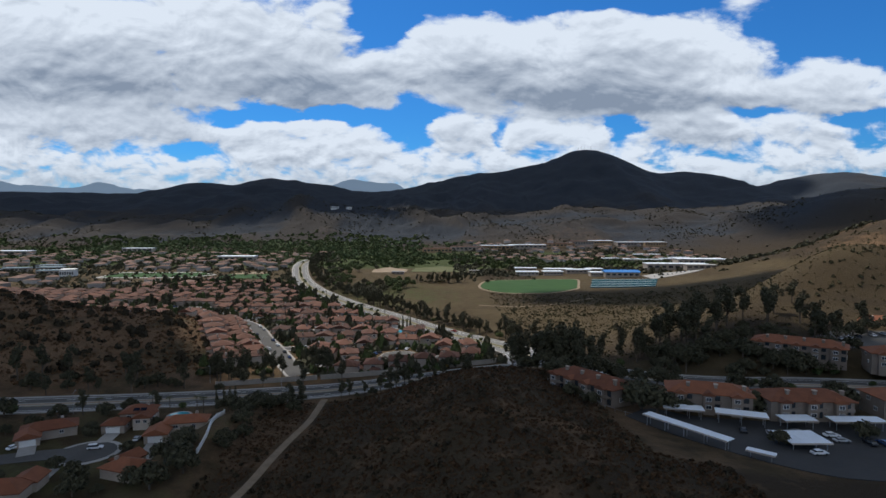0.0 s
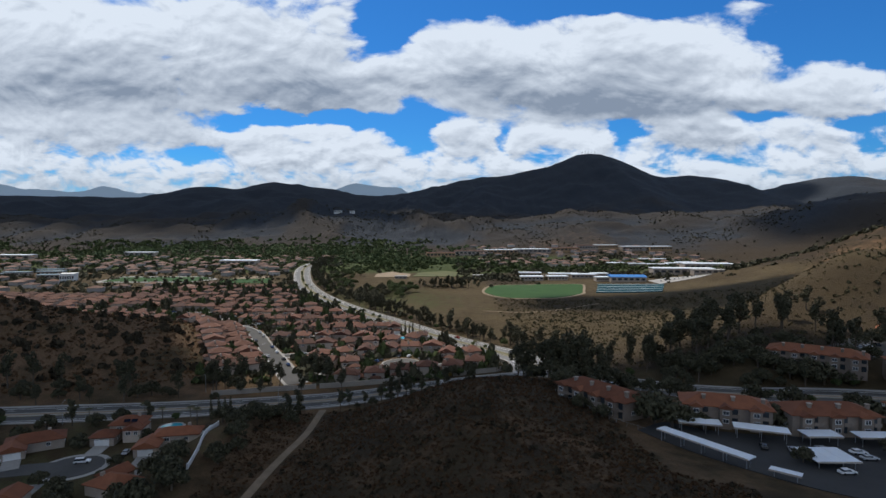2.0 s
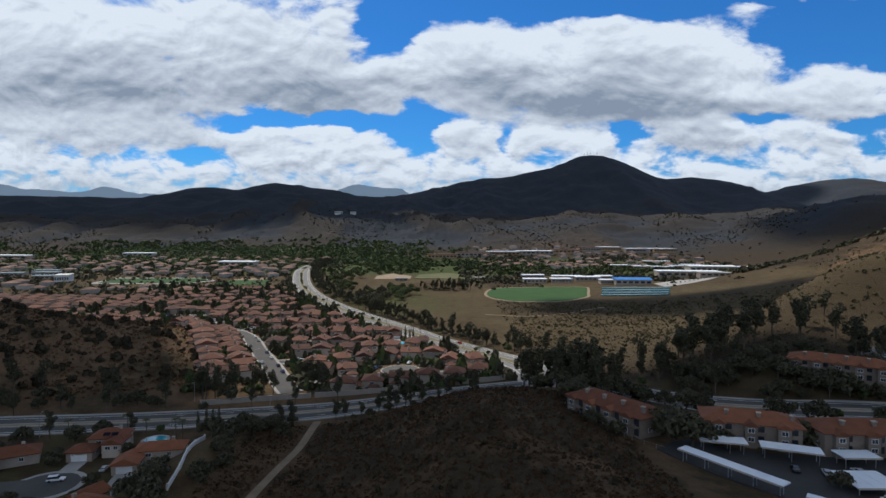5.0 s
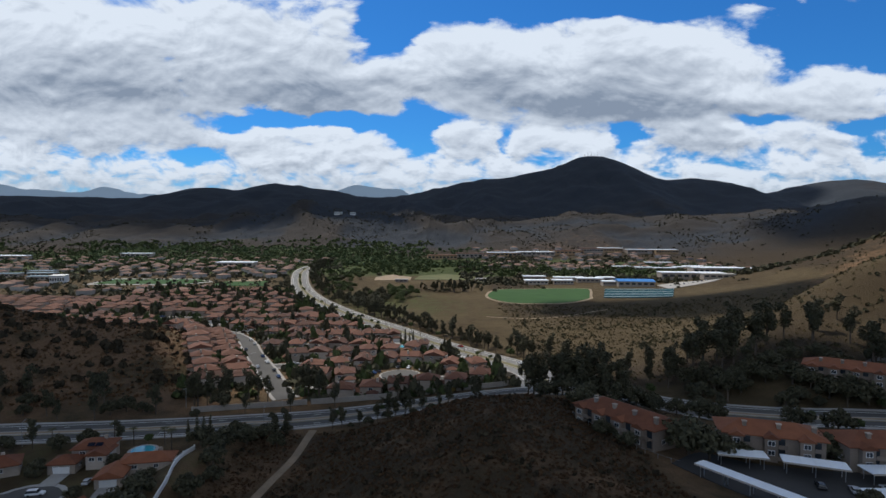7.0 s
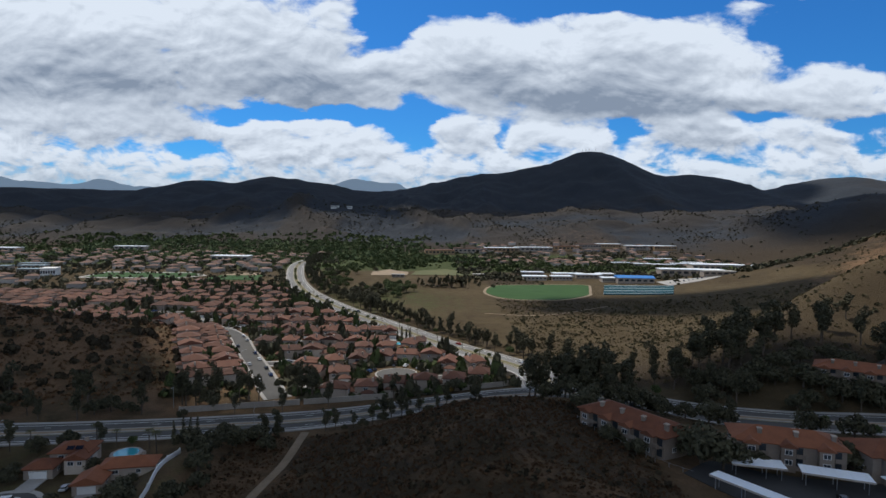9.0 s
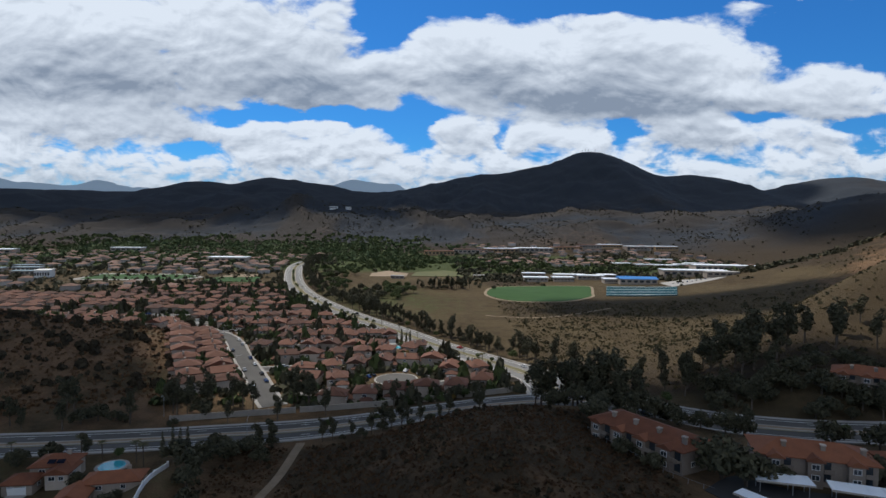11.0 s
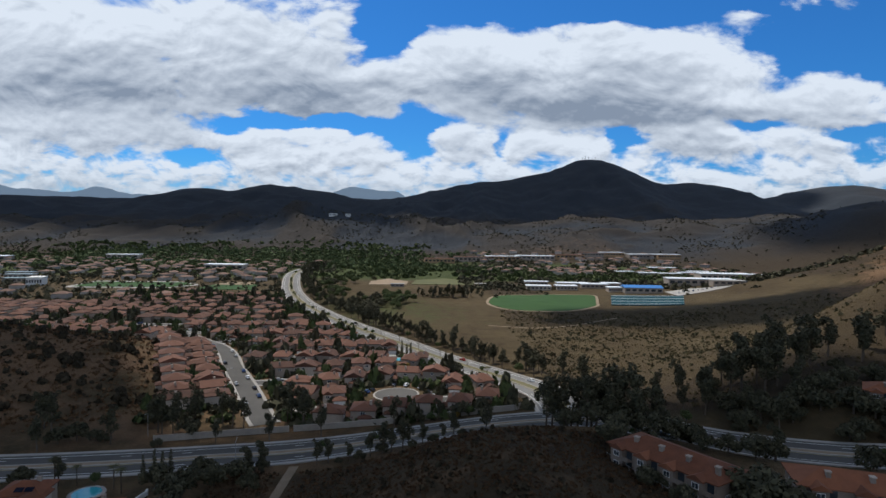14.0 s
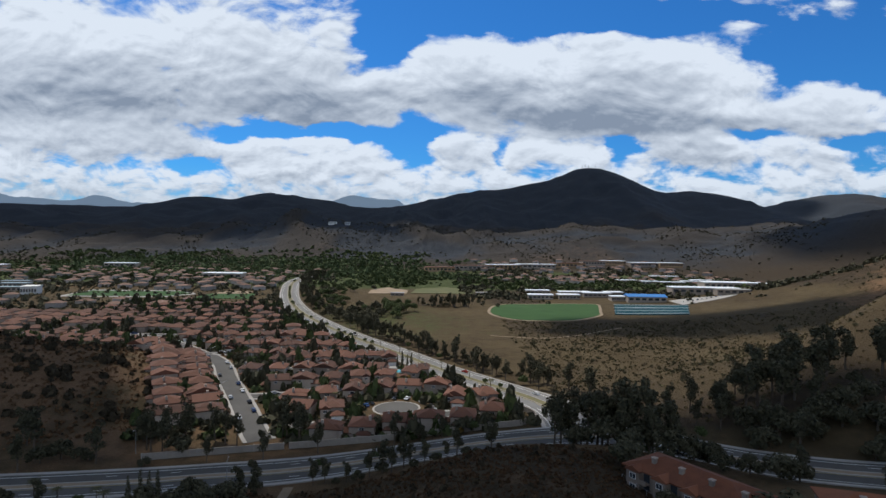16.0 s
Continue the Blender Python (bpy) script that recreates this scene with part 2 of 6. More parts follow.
def ground_material():
    """Dry grass, brush, bare soil and green turf, by the cover that grows in each place; far scrub has haze painted in.
    """
    m = bpy.data.materials.new("dry_ground")
    m.use_nodes = True
    t = m.node_tree
    n, bsdf = t.nodes, t.nodes["Principled BSDF"]
    pos = n.new("ShaderNodeNewGeometry").outputs["Position"]
    cover = n.new("ShaderNodeAttribute")
    cover.attribute_name = "cover"
    rgb = n.new("ShaderNodeSeparateColor")
    link(t, cover.outputs["Color"], rgb.inputs[0])

    def noise_at(scale, detail=6, rough=0.65):
        k = n.new("ShaderNodeTexNoise")
        k.inputs["Scale"].default_value, k.inputs["Detail"].default_value, k.inputs["Roughness"].default_value = scale, detail, rough
        link(t, pos, k.inputs["Vector"])
        return k.outputs["Fac"]

    def mix(fac, a, b):
        k = n.new("ShaderNodeMix")
        k.data_type = "RGBA"
        for v, key in ((fac, "Factor"), (a, "A"), (b, "B")):
            if isinstance(v, tuple):
                k.inputs[key].default_value = (*v, 1)
            else:
                link(t, v, k.inputs[key])
        return k.outputs["Result"]

    def ramp(v, a, b):
        k = n.new("ShaderNodeMapRange")
        k.inputs["From Min"].default_value, k.inputs["From Max"].default_value = a, b
        link(t, v, k.inputs["Value"])
        return k.outputs[0]

    def add(a, b, w):
        k = n.new("ShaderNodeMath")
        k.operation = "MULTIPLY_ADD"
        link(t, a, k.inputs[0])
        k.inputs[1].default_value = w
        link(t, b, k.inputs[2])
        return k.outputs[0]

    wide, mid, grain = noise_at(0.012), noise_at(0.11), noise_at(1.3, 8, 0.75)
    grass = mix(ramp(add(wide, mid, 1.0), 0.75, 1.3), (0.056, 0.039, 0.021), (0.106, 0.080, 0.043))
    brush = mix(ramp(grain, 0.3, 0.7), (0.030, 0.022, 0.014), (0.068, 0.049, 0.030))
    gully = noise_at(0.035, 7, 0.7)
    patch = ramp(add(rgb.outputs[0], add(gully, add(grain, mid, 0.35), 0.7), 1.1), 1.2, 1.6)
    col = mix(patch, grass, brush)
    soil = mix(ramp(grain, 0.3, 0.7), (0.120, 0.070, 0.039), (0.225, 0.142, 0.082))
    col = mix(ramp(add(rgb.outputs[2], mid, 0.9), 0.75, 1.15), col, soil)
    green = mix(ramp(add(mid, grain, 0.7), 0.6, 1.1), (0.030, 0.046, 0.016), (0.080, 0.092, 0.034))
    col = mix(ramp(add(rgb.outputs[1], mid, 1.0), 0.85, 1.2), col, green)
    # far scrub colour, with the blue of distance haze painted into it
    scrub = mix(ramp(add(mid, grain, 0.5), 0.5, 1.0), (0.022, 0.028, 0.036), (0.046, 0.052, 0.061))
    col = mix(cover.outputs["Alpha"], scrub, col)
    link(t, col, bsdf.inputs["Base Color"])
    bsdf.inputs["Roughness"].default_value, bsdf.inputs["Specular IOR Level"].default_value = 0.95, 0.1
    k = n.new("ShaderNodeBump")
    k.inputs["Strength"].default_value, k.inputs["Distance"].default_value = 0.7, 0.7
    link(t, add(grain, mid, 2.0), k.inputs["Height"])
    link(t, k.outputs[0], bsdf.inputs["Normal"])
    return m


GROUND = ground_material()
DARK_ASPHALT = mat("dark_asphalt", (0.028, 0.028, 0.028), (0.055, 0.053, 0.051), 0.08, 0.9, 0.01, fine=12)
PALE_ASPHALT = mat("pale_asphalt", (0.13, 0.128, 0.125), (0.22, 0.215, 0.205), 0.08, 0.9, 0.01, fine=12)
ASPHALT = mat("asphalt", (0.058, 0.055, 0.051), (0.112, 0.107, 0.099), 0.08, 0.9, 0.01, fine=12)
CONCRETE = mat("concrete", (0.24, 0.225, 0.205), (0.40, 0.38, 0.35), 0.15, 0.9)
PAINT_WHITE = mat("road_paint", (0.55, 0.55, 0.53), (0.75, 0.74, 0.7), 0.6, 0.7)
PAINT_YELLOW = mat("yellow_paint", (0.32, 0.25, 0.10), (0.45, 0.36, 0.16), 0.6, 0.7)
TILE = mat("terracotta_tiles", (0.048, 0.023, 0.016), (0.168, 0.073, 0.045), 0.35, 0.85, 0.06, fine=9, vary=0.6)
ORANGE_TILE = mat("orange_tiles", (0.115, 0.040, 0.020), (0.29, 0.105, 0.050), 0.35, 0.85, 0.06, fine=9, vary=0.4)
TAN_STUCCO = mat("tan_stucco", (0.15, 0.115, 0.09), (0.29, 0.235, 0.19), 0.25, 0.9, 0.01, vary=0.4)
STUCCO = mat("stucco", (0.24, 0.19, 0.15), (0.52, 0.44, 0.36), 0.25, 0.9, 0.01, vary=0.6)
WHITE = mat("white_paint", (0.60, 0.59, 0.56), (0.80, 0.79, 0.76), 0.3, 0.6)
GLASS = mat("window_glass", (0.02, 0.025, 0.03), (0.05, 0.06, 0.07), 0.3, 0.08, spec=0.6)
TRIM = mat("painted_trim", (0.32, 0.27, 0.22), (0.5, 0.44, 0.38), 0.5, 0.7)
BARK = mat("bark", (0.06, 0.045, 0.032), (0.16, 0.125, 0.095), 0.9, 0.95, 0.03)
LEAF_DARK = mat("dark_leaves", (0.032, 0.031, 0.018), (0.098, 0.090, 0.050), 0.5, 0.8, vary=0.6, island=True, spec=0.2)
LEAF_GREEN = mat("green_leaves", (0.028, 0.044, 0.014), (0.098, 0.118, 0.040), 0.5, 0.8, vary=0.6, island=True, spec=0.2)
LEAF_OLIVE = mat("olive_leaves", (0.040, 0.042, 0.018), (0.115, 0.105, 0.046), 0.5, 0.85, vary=0.6, island=True, spec=0.2)
LEAF_GOLD = mat("golden_leaves", (0.10, 0.065, 0.015), (0.22, 0.14, 0.035), 0.5, 0.85, vary=0.6, island=True, spec=0.2)
BRUSH = mat("brush_leaves", (0.026, 0.021, 0.014), (0.080, 0.062, 0.038), 0.3, 0.9, vary=0.7, island=True, spec=0.1)
DRY_BRUSH = mat("dry_brush", (0.046, 0.027, 0.015), (0.118, 0.068, 0.036), 0.3, 0.95, vary=0.7, island=True, spec=0.1)
SOIL = mat("bare_soil", (0.17, 0.125, 0.08), (0.34, 0.26, 0.18), 0.25, 0.95, 0.05)
METAL_ROOF = mat("white_metal_roof", (0.66, 0.70, 0.74), (0.84, 0.87, 0.90), 0.2, 0.45, metal=0.0, spec=0.5)
BLUE_ROOF = mat("blue_metal_roof", (0.02, 0.12, 0.36), (0.05, 0.22, 0.52), 0.2, 0.5)
TURF = mat("green_turf", (0.017, 0.050, 0.010), (0.032, 0.082, 0.018), 0.06, 0.95, fine=20)
COURT = mat("teal_court", (0.012, 0.05, 0.065), (0.025, 0.085, 0.10), 0.2, 0.95, spec=0.1)
POOL = mat("pool_water", (0.03, 0.28, 0.36), (0.06, 0.40, 0.48), 0.6, 0.08, spec=0.6)
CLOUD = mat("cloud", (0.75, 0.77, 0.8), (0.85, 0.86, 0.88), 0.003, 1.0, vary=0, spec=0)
STEEL = mat("galvanised_steel", (0.25, 0.26, 0.27), (0.4, 0.41, 0.42), 2.0, 0.5, metal=0.6)
OCHRE = mat("ochre_stucco", (0.30, 0.19, 0.10), (0.48, 0.32, 0.18), 0.05, 0.9)
SOUND_BLOCK = mat("block_wall", (0.27, 0.235, 0.195), (0.42, 0.375, 0.32), 0.3, 0.95, 0.02)
# ---- the lie of the land ----
def step(a, b, v):
    k = np.clip((v - a) / (b - a), 0, 1)
    return k * k * (3 - 2 * k)


def vnoise(x, y, seed=0):
    """Smooth value noise in 0..1 over the plane."""
    xi, yi = np.floor(x), np.floor(y)
    fx, fy = x - xi, y - yi
    fx, fy = fx * fx * (3 - 2 * fx), fy * fy * (3 - 2 * fy)

    def h(a, b):
        v = np.sin(a * 127.1 + b * 311.7 + seed * 74.7) * 43758.5453
        return v - np.floor(v)

    top = h(xi, yi) * (1 - fx) + h(xi + 1, yi) * fx
    low = h(xi, yi + 1) * (1 - fx) + h(xi + 1, yi + 1) * fx
    return top * (1 - fy) + low * fy


def fbm(x, y, octaves=4, seed=0):
    total, amp = 0.0 * x, 0.5
    for k in range(octaves):
        total = total + amp * vnoise(x * 2**k, y * 2**k, seed + k)
        amp /= 2
    return total


def ridged(x, y, octaves=4, seed=0):
    total, amp = 0.0 * x, 0.5
    for k in range(octaves):
        total = total + amp * (1 - np.abs(2 * vnoise(x * 2**k, y * 2**k, seed + k) - 1))
        amp /= 2
    return total


def bump(x, y, cx, cy, sx, sy, height, turn=0.0):
    c, s = math.cos(radians(turn)), math.sin(radians(turn))
    u, v = (x - cx) * c + (y - cy) * s, (y - cy) * c - (x - cx) * s
    return height * np.exp(-((u / sx) ** 2) - (v / sy) ** 2)


# Summits of the far range: place along it, width, height over its foot.
SUMMITS = [
    (-5612, 1127, 89),
    (-4287, 1127, 62),
    (-2961, 933, 52),
    (-2090, 595, 30),
    (-1560, 270, 108),
    (-1144, 205, 120),
    (-841, 235, 104),
    (-386, 386, 58),
    (68, 306, 117),
    (333, 241, 92),
    (636, 269, 186),
    (966, 257, 280),
    (1242, 238, 122),
    (1526, 225, 127),
    (1772, 233, 126),
    (2075, 241, 60),
    (2340, 233, 99),
    (2624, 257, 134),
    (2946, 362, 49),
    (3476, 708, 129),
    (4612, 966, 111),
]

# Hills: centre, half widths, height, turn.
HILLS = [
    (6, 195, 32, 50, 13, 0),         # knoll below the camera
    (30, 115, 50, 45, 9, 0),
    (-310, 350, 115, 60, 36, 0),     # brush hill beside the boulevard
    (-186, 366, 45, 58, 7, 0),       # its shoulder above the terrace houses
    (290, 392, 95, 62, 58, 20),      # near spur of the long hill
    (600, 670, 190, 165, 86, 20),    # long hill
    (330, 560, 120, 80, 8, 0),
    (1010, 1310, 215, 220, 122, 0),    # dark knoll behind the school
    (-80, 198, 9, 30, 7, 0),         # bank under the white garden wall
    (-310, 1720, 280, 200, 54, 0),   # foothill with the white buildings
]


def terrain(x, y):
    x, y = np.asarray(x, float), np.asarray(y, float)
    z = 8 * step(520, 950, y) - 3 * step(620, 300, y)
    # the boulevard climbs gently to the east; the terrace of the apartments stands above it
    bed = 11 * step(-70, 170, x) * step(420, 285, y)
    terrace = np.maximum(14 * step(-62, 50, x), bed)
    kerb = np.interp(x, [-60, 20, 45, 70, 100, 150, 220, 320], [257, 280, 281, 271, 247, 232, 222, 205])
    z = z + (bed + (terrace - bed) * step(-9, -38, y - kerb)) * step(50, 120, y)
    z = z + 8 * step(9, 32, y - kerb) * step(95, 150, x) * step(430, 350, y)
    for cx, cy, sx, sy, height, turn in HILLS:
        z = z + bump(x, y, cx, cy, sx, sy, height, turn)
    z = z + bump(x, y, 1010, 1310, 240, 240, 40) * (ridged(x / 110 + y / 300, y / 190, 4, 43) - 0.5)
    # foothills, the range and its spurs
    far = step(1080, 1800, y) * (62 + 18 * step(-900, -200, x) + 18 * step(200, 1200, x))
    far = far + step(1300, 1900, y) * 85 * (ridged(x / 620, y / 620, 4, 3) - 0.5)
    far = far + step(1250, 1550, y) * 66 * (ridged(x / 170, y / 210, 4, 31) - 0.58)
    far = far + step(2000, 3000, y) * 30
    crest = 200.0 + 0 * x
    for cx, width, height in SUMMITS:
        crest = crest + height * np.exp(-(((x - cx) / width) ** 2))
    away = np.abs(y - 3800)
    share = np.where(y < 3800, step(1600, 0, away) ** 1.2, step(1500, 0, away))
    spurs = (ridged(x / 420, y / 700, 4, 11) - 0.8) * 120 * step(0, 700, away) * step(2100, 2600, y)
    crest = crest + (ridged(x / 170, y / 420, 3, 27) - 0.55) * 30
    z = z + far * (1 - share) + crest * share + spurs
    z = z + (fbm(x / 60, y / 60, 3, 7) - 0.45) * 3.0 * hilly(x, y)
    slope = step(150, 260, x) * step(300, 380, y) * step(1000, 800, y) * hilly(x, y)
    z = z + (ridged(x / 75 + y / 160, y / 150, 3, 19) - 0.5) * 9 * slope
    return z


def hilly(x, y):
    """1 on the wild slopes, 0 where streets and houses stand."""
    town = step(-135, -120, x) * step(60, 40, x) * step(235, 245, y) * step(1100, 1000, y)
    town = np.maximum(town, step(-700, -640, x) * step(40, -20, x) * step(395, 430, y) * step(1100, 1000, y))
    town = np.maximum(town, step(-66, -76, x) * step(90, 110, y) * step(275, 265, y))
    town = np.maximum(town, step(46, 60, x) * step(130, 145, y) * step(290, 270, y) * step(230, 200, x))
    town = np.maximum(town, step(100, 130, x) * step(570, 600, y) * step(1100, 1000, y) * step(420, 380, x))
    return 1 - town

# ---- builders ----
def mesh_of(name, verts, faces, material, smooth=False):
    me = bpy.data.meshes.new(name)
    me.from_pydata([tuple(v) for v in verts], [], [tuple(f) for f in faces])
    me.materials.append(material)
    if smooth:
        me.polygons.foreach_set("use_smooth", [True] * len(me.polygons))
    me.update()
    return me


def part(name, bm, material, parent=None, label=""):
    """Links a bmesh as one mesh object, under a thing or a part if one is given."""
    bmesh.ops.recalc_face_normals(bm, faces=bm.faces)
    me = bpy.data.meshes.new(name)
    bm.to_mesh(me)
    bm.free()
    me.materials.append(material)
    ob = new(name, me)
    if parent:
        ob.parent = parent
    return tagged(ob, label)


def box(bm, x0, y0, z0, x1, y1, z1, m=None):
    v = [bm.verts.new((x, y, z)) for z in (z0, z1) for x, y in ((x0, y0), (x1, y0), (x1, y1), (x0, y1))]
    for f in ((3, 2, 1, 0), (4, 5, 6, 7), (0, 1, 5, 4), (1, 2, 6, 5), (2, 3, 7, 6), (3, 0, 4, 7)):
        bm.faces.new([v[k] for k in f])
    if m is not None:
        bmesh.ops.transform(bm, matrix=m, verts=v)
    return v


def boxed(*args, m=None):
    bm = bmesh.new()
    box(bm, *args, m=m)
    return bm


def ground_z(x, y):
    return float(terrain(x, y))


def smooth_line(points, gap=4.0):
    """A curve through the points, sampled at even steps."""
    p = np.array(points, float)
    out = []
    for k in range(len(p) - 1):
        a, b = p[max(k - 1, 0)], p[min(k + 2, len(p) - 1)]
        n = max(int(np.linalg.norm(p[k + 1] - p[k]) / gap), 1)
        for s in np.arange(n) / n:
            out.append(0.5 * ((2 * p[k]) + (p[k + 1] - a) * s + (2 * a - 5 * p[k] + 4 * p[k + 1] - b) * s * s + (3 * p[k] - a - 3 * p[k + 1] + b) * s**3))
    out.append(p[-1])
    return np.array(out)


def strip(name, line, left, right, lift, material, parent=None, skirt=0.6, cols=None, label=""):
    """A band laid on the land along a line, from one offset to another across it, with sides down into the ground."""
    line = np.array(line, float)
    d = np.gradient(line, axis=0)
    d /= np.linalg.norm(d, axis=1)[:, None] + 1e-9
    side = np.stack([d[:, 1], -d[:, 0]], 1)
    cols = cols or max(int(abs(right - left) / 3), 1)
    off = np.linspace(left, right, cols + 1)
    xy = line[:, None] + side[:, None] * off[None, :, None]
    z = terrain(xy[..., 0], xy[..., 1]) + lift
    top = np.concatenate([xy, z[..., None]], 2)
    rows = np.concatenate([top[:, :1] - (0, 0, skirt), top, top[:, -1:] - (0, 0, skirt)], 1)
    n, c = rows.shape[:2]
    idx = np.arange(n * c).reshape(n, c)
    faces = np.stack([idx[:-1, :-1], idx[1:, :-1], idx[1:, 1:], idx[:-1, 1:]], -1).reshape(-1, 4)[:, ::-1]
    ob = new(name, mesh_of(name, rows.reshape(-1, 3), faces, material))
    if parent:
        ob.parent = parent
    return tagged(ob, label)


def patch(name, outline, lift, material, parent=None, level=None, gap=5.0, label=""):
    """A flat piece of ground cover inside an outline, following the land or level."""
    o = np.array(outline, float)
    x0, y0 = o.min(0)
    x1, y1 = o.max(0)
    nx, ny = max(int((x1 - x0) / gap), 2), max(int((y1 - y0) / gap), 2)
    c = o.mean(0)
    rim = smooth_line(np.vstack([o, o[:1]]), gap)[:-1] if len(o) > 6 else np.vstack([np.linspace(o[k], o[(k + 1) % len(o)], 8, endpoint=False) for k in range(len(o))])
    rings = [c + (rim - c) * s for s in np.linspace(1, 0.08, max(nx, ny) // 2 + 2)]
    xy = np.array(rings)
    z = (terrain(xy[..., 0], xy[..., 1]) if level is None else np.full(xy.shape[:2], level)) + lift
    v = np.concatenate([xy, z[..., None]], 2)
    v = np.concatenate([v[:1] - (0, 0, 0.8), v])
    r, k = v.shape[:2]
    idx = np.arange(r * k).reshape(r, k)
    nxt = np.roll(idx, -1, 1)
    faces = [tuple(f) for f in np.stack([idx[:-1], nxt[:-1], nxt[1:], idx[1:]], -1).reshape(-1, 4)] + [tuple(idx[-1])]
    me = mesh_of(name, v.reshape(-1, 3), faces, material)
    bm = bmesh.new()
    bm.from_mesh(me)
    bmesh.ops.recalc_face_normals(bm, faces=bm.faces)
    if sum(f.normal.z * f.calc_area() for f in bm.faces) < 0:
        bmesh.ops.reverse_faces(bm, faces=bm.faces)
    bm.to_mesh(me)
    bm.free()
    ob = new(name, me)
    if parent:
        ob.parent = parent
    return tagged(ob, label)


# ---- the ground: one sheet out to the range ----
def build_ground():
    u = np.linspace(-1, 1, 460)
    xs = 62 * np.sinh(5.1 * u)
    a = np.linspace(0, 1, 520)
    ys = np.concatenate([np.linspace(-1500, 60, 40, endpoint=False), 60 + 250 * (np.exp(2.985 * a) - 1)])
    ys = ys[ys < 4960]
    x, y = np.meshgrid(xs, ys)
    z = terrain(x, y)
    v = np.stack([x, y, z], -1).reshape(-1, 3)
    r, c = x.shape
    idx = np.arange(r * c).reshape(r, c)
    faces = np.stack([idx[:-1, :-1], idx[:-1, 1:], idx[1:, 1:], idx[1:, :-1]], -1).reshape(-1, 4)
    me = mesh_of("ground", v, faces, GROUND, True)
    wild = hilly(x, y)
    brush = 0.45 * wild + 0.25 * fbm(x / 90, y / 90, 3, 2) * wild
    brush = brush - 0.7 * bump(x, y, -300, 350, 190, 105, 1) - 0.12 * bump(x, y, 20, 150, 70, 80, 1)
    brush = brush - 0.5 * bump(x, y, 330, 480, 200, 160, 1) - 0.45 * bump(x, y, 120, 460, 120, 100, 1)
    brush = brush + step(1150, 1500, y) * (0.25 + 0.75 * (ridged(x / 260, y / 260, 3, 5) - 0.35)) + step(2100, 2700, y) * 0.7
    brush = brush + 0.7 * bump(x, y, 1010, 1310, 240, 230, 1)
    lush = 0.75 * step(800, 880, y) * step(1300, 1150, y) * step(650, 350, x)
    lush = lush + 0.45 * bump(x, y, -70, 640, 110, 120, 1) + 0.35 * bump(x, y, -170, 170, 90, 70, 1)
    lush = lush + 0.30 * (1 - wild) * step(700, 500, y) * (0.4 + 0.9 * fbm(x / 14, y / 14, 2, 9))
    soil = 0.22 * (1 - wild) * step(1100, 600, y) * (1 - step(-20, 60, x) * step(280, 300, y)) + 0.45 * bump(x, y, 414, 576, 60, 45, 1)
    soil = soil + 0.4 * bump(x, y, -64, 200, 17, 42, 1) + 0.35 * bump(x, y, 36, 158, 9, 12, 1) + 0.3 * bump(x, y, 300, 1330, 160, 60, 1) + 0.4 * bump(x, y, -560, 840, 220, 45, 1)
    soil = soil + 1.35 * bump(x, y, -280, 345, 200, 105, 1) * fbm(x / 22, y / 22, 3, 13) * 1.6 + 0.45 * bump(x, y, 15, 150, 80, 110, 1) * fbm(x / 12, y / 12, 3, 14) * 1.6
    lush = lush + 0.06 * bump(x, y, -20, 560, 80, 70, 1)
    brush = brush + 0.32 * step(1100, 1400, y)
    soil = soil + (0.9 * bump(x, y, 430, 590, 70, 60, 1) + 0.7 * bump(x, y, 500, 720, 70, 70, 1)) * fbm(x / 30, y / 30, 3, 23) * 1.5
    # sage in the foothill folds, tinted with painted blue-grey haze; bare tan earth on a few crests
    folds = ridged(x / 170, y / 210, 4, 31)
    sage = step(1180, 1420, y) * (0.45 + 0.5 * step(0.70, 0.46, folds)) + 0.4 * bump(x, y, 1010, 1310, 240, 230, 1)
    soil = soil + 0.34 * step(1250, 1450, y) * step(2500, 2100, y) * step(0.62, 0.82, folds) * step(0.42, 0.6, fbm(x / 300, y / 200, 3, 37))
    # the far range takes most of this painted haze tint
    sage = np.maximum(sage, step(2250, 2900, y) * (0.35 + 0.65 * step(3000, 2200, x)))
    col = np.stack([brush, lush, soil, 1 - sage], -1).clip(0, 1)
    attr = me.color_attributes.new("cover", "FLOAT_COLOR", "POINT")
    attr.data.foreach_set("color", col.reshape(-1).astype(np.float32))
    ob = new("ground", me)
    tagged(ob, "dry brown hills with brush round a green valley", "ground", kind="structure")


build_ground()

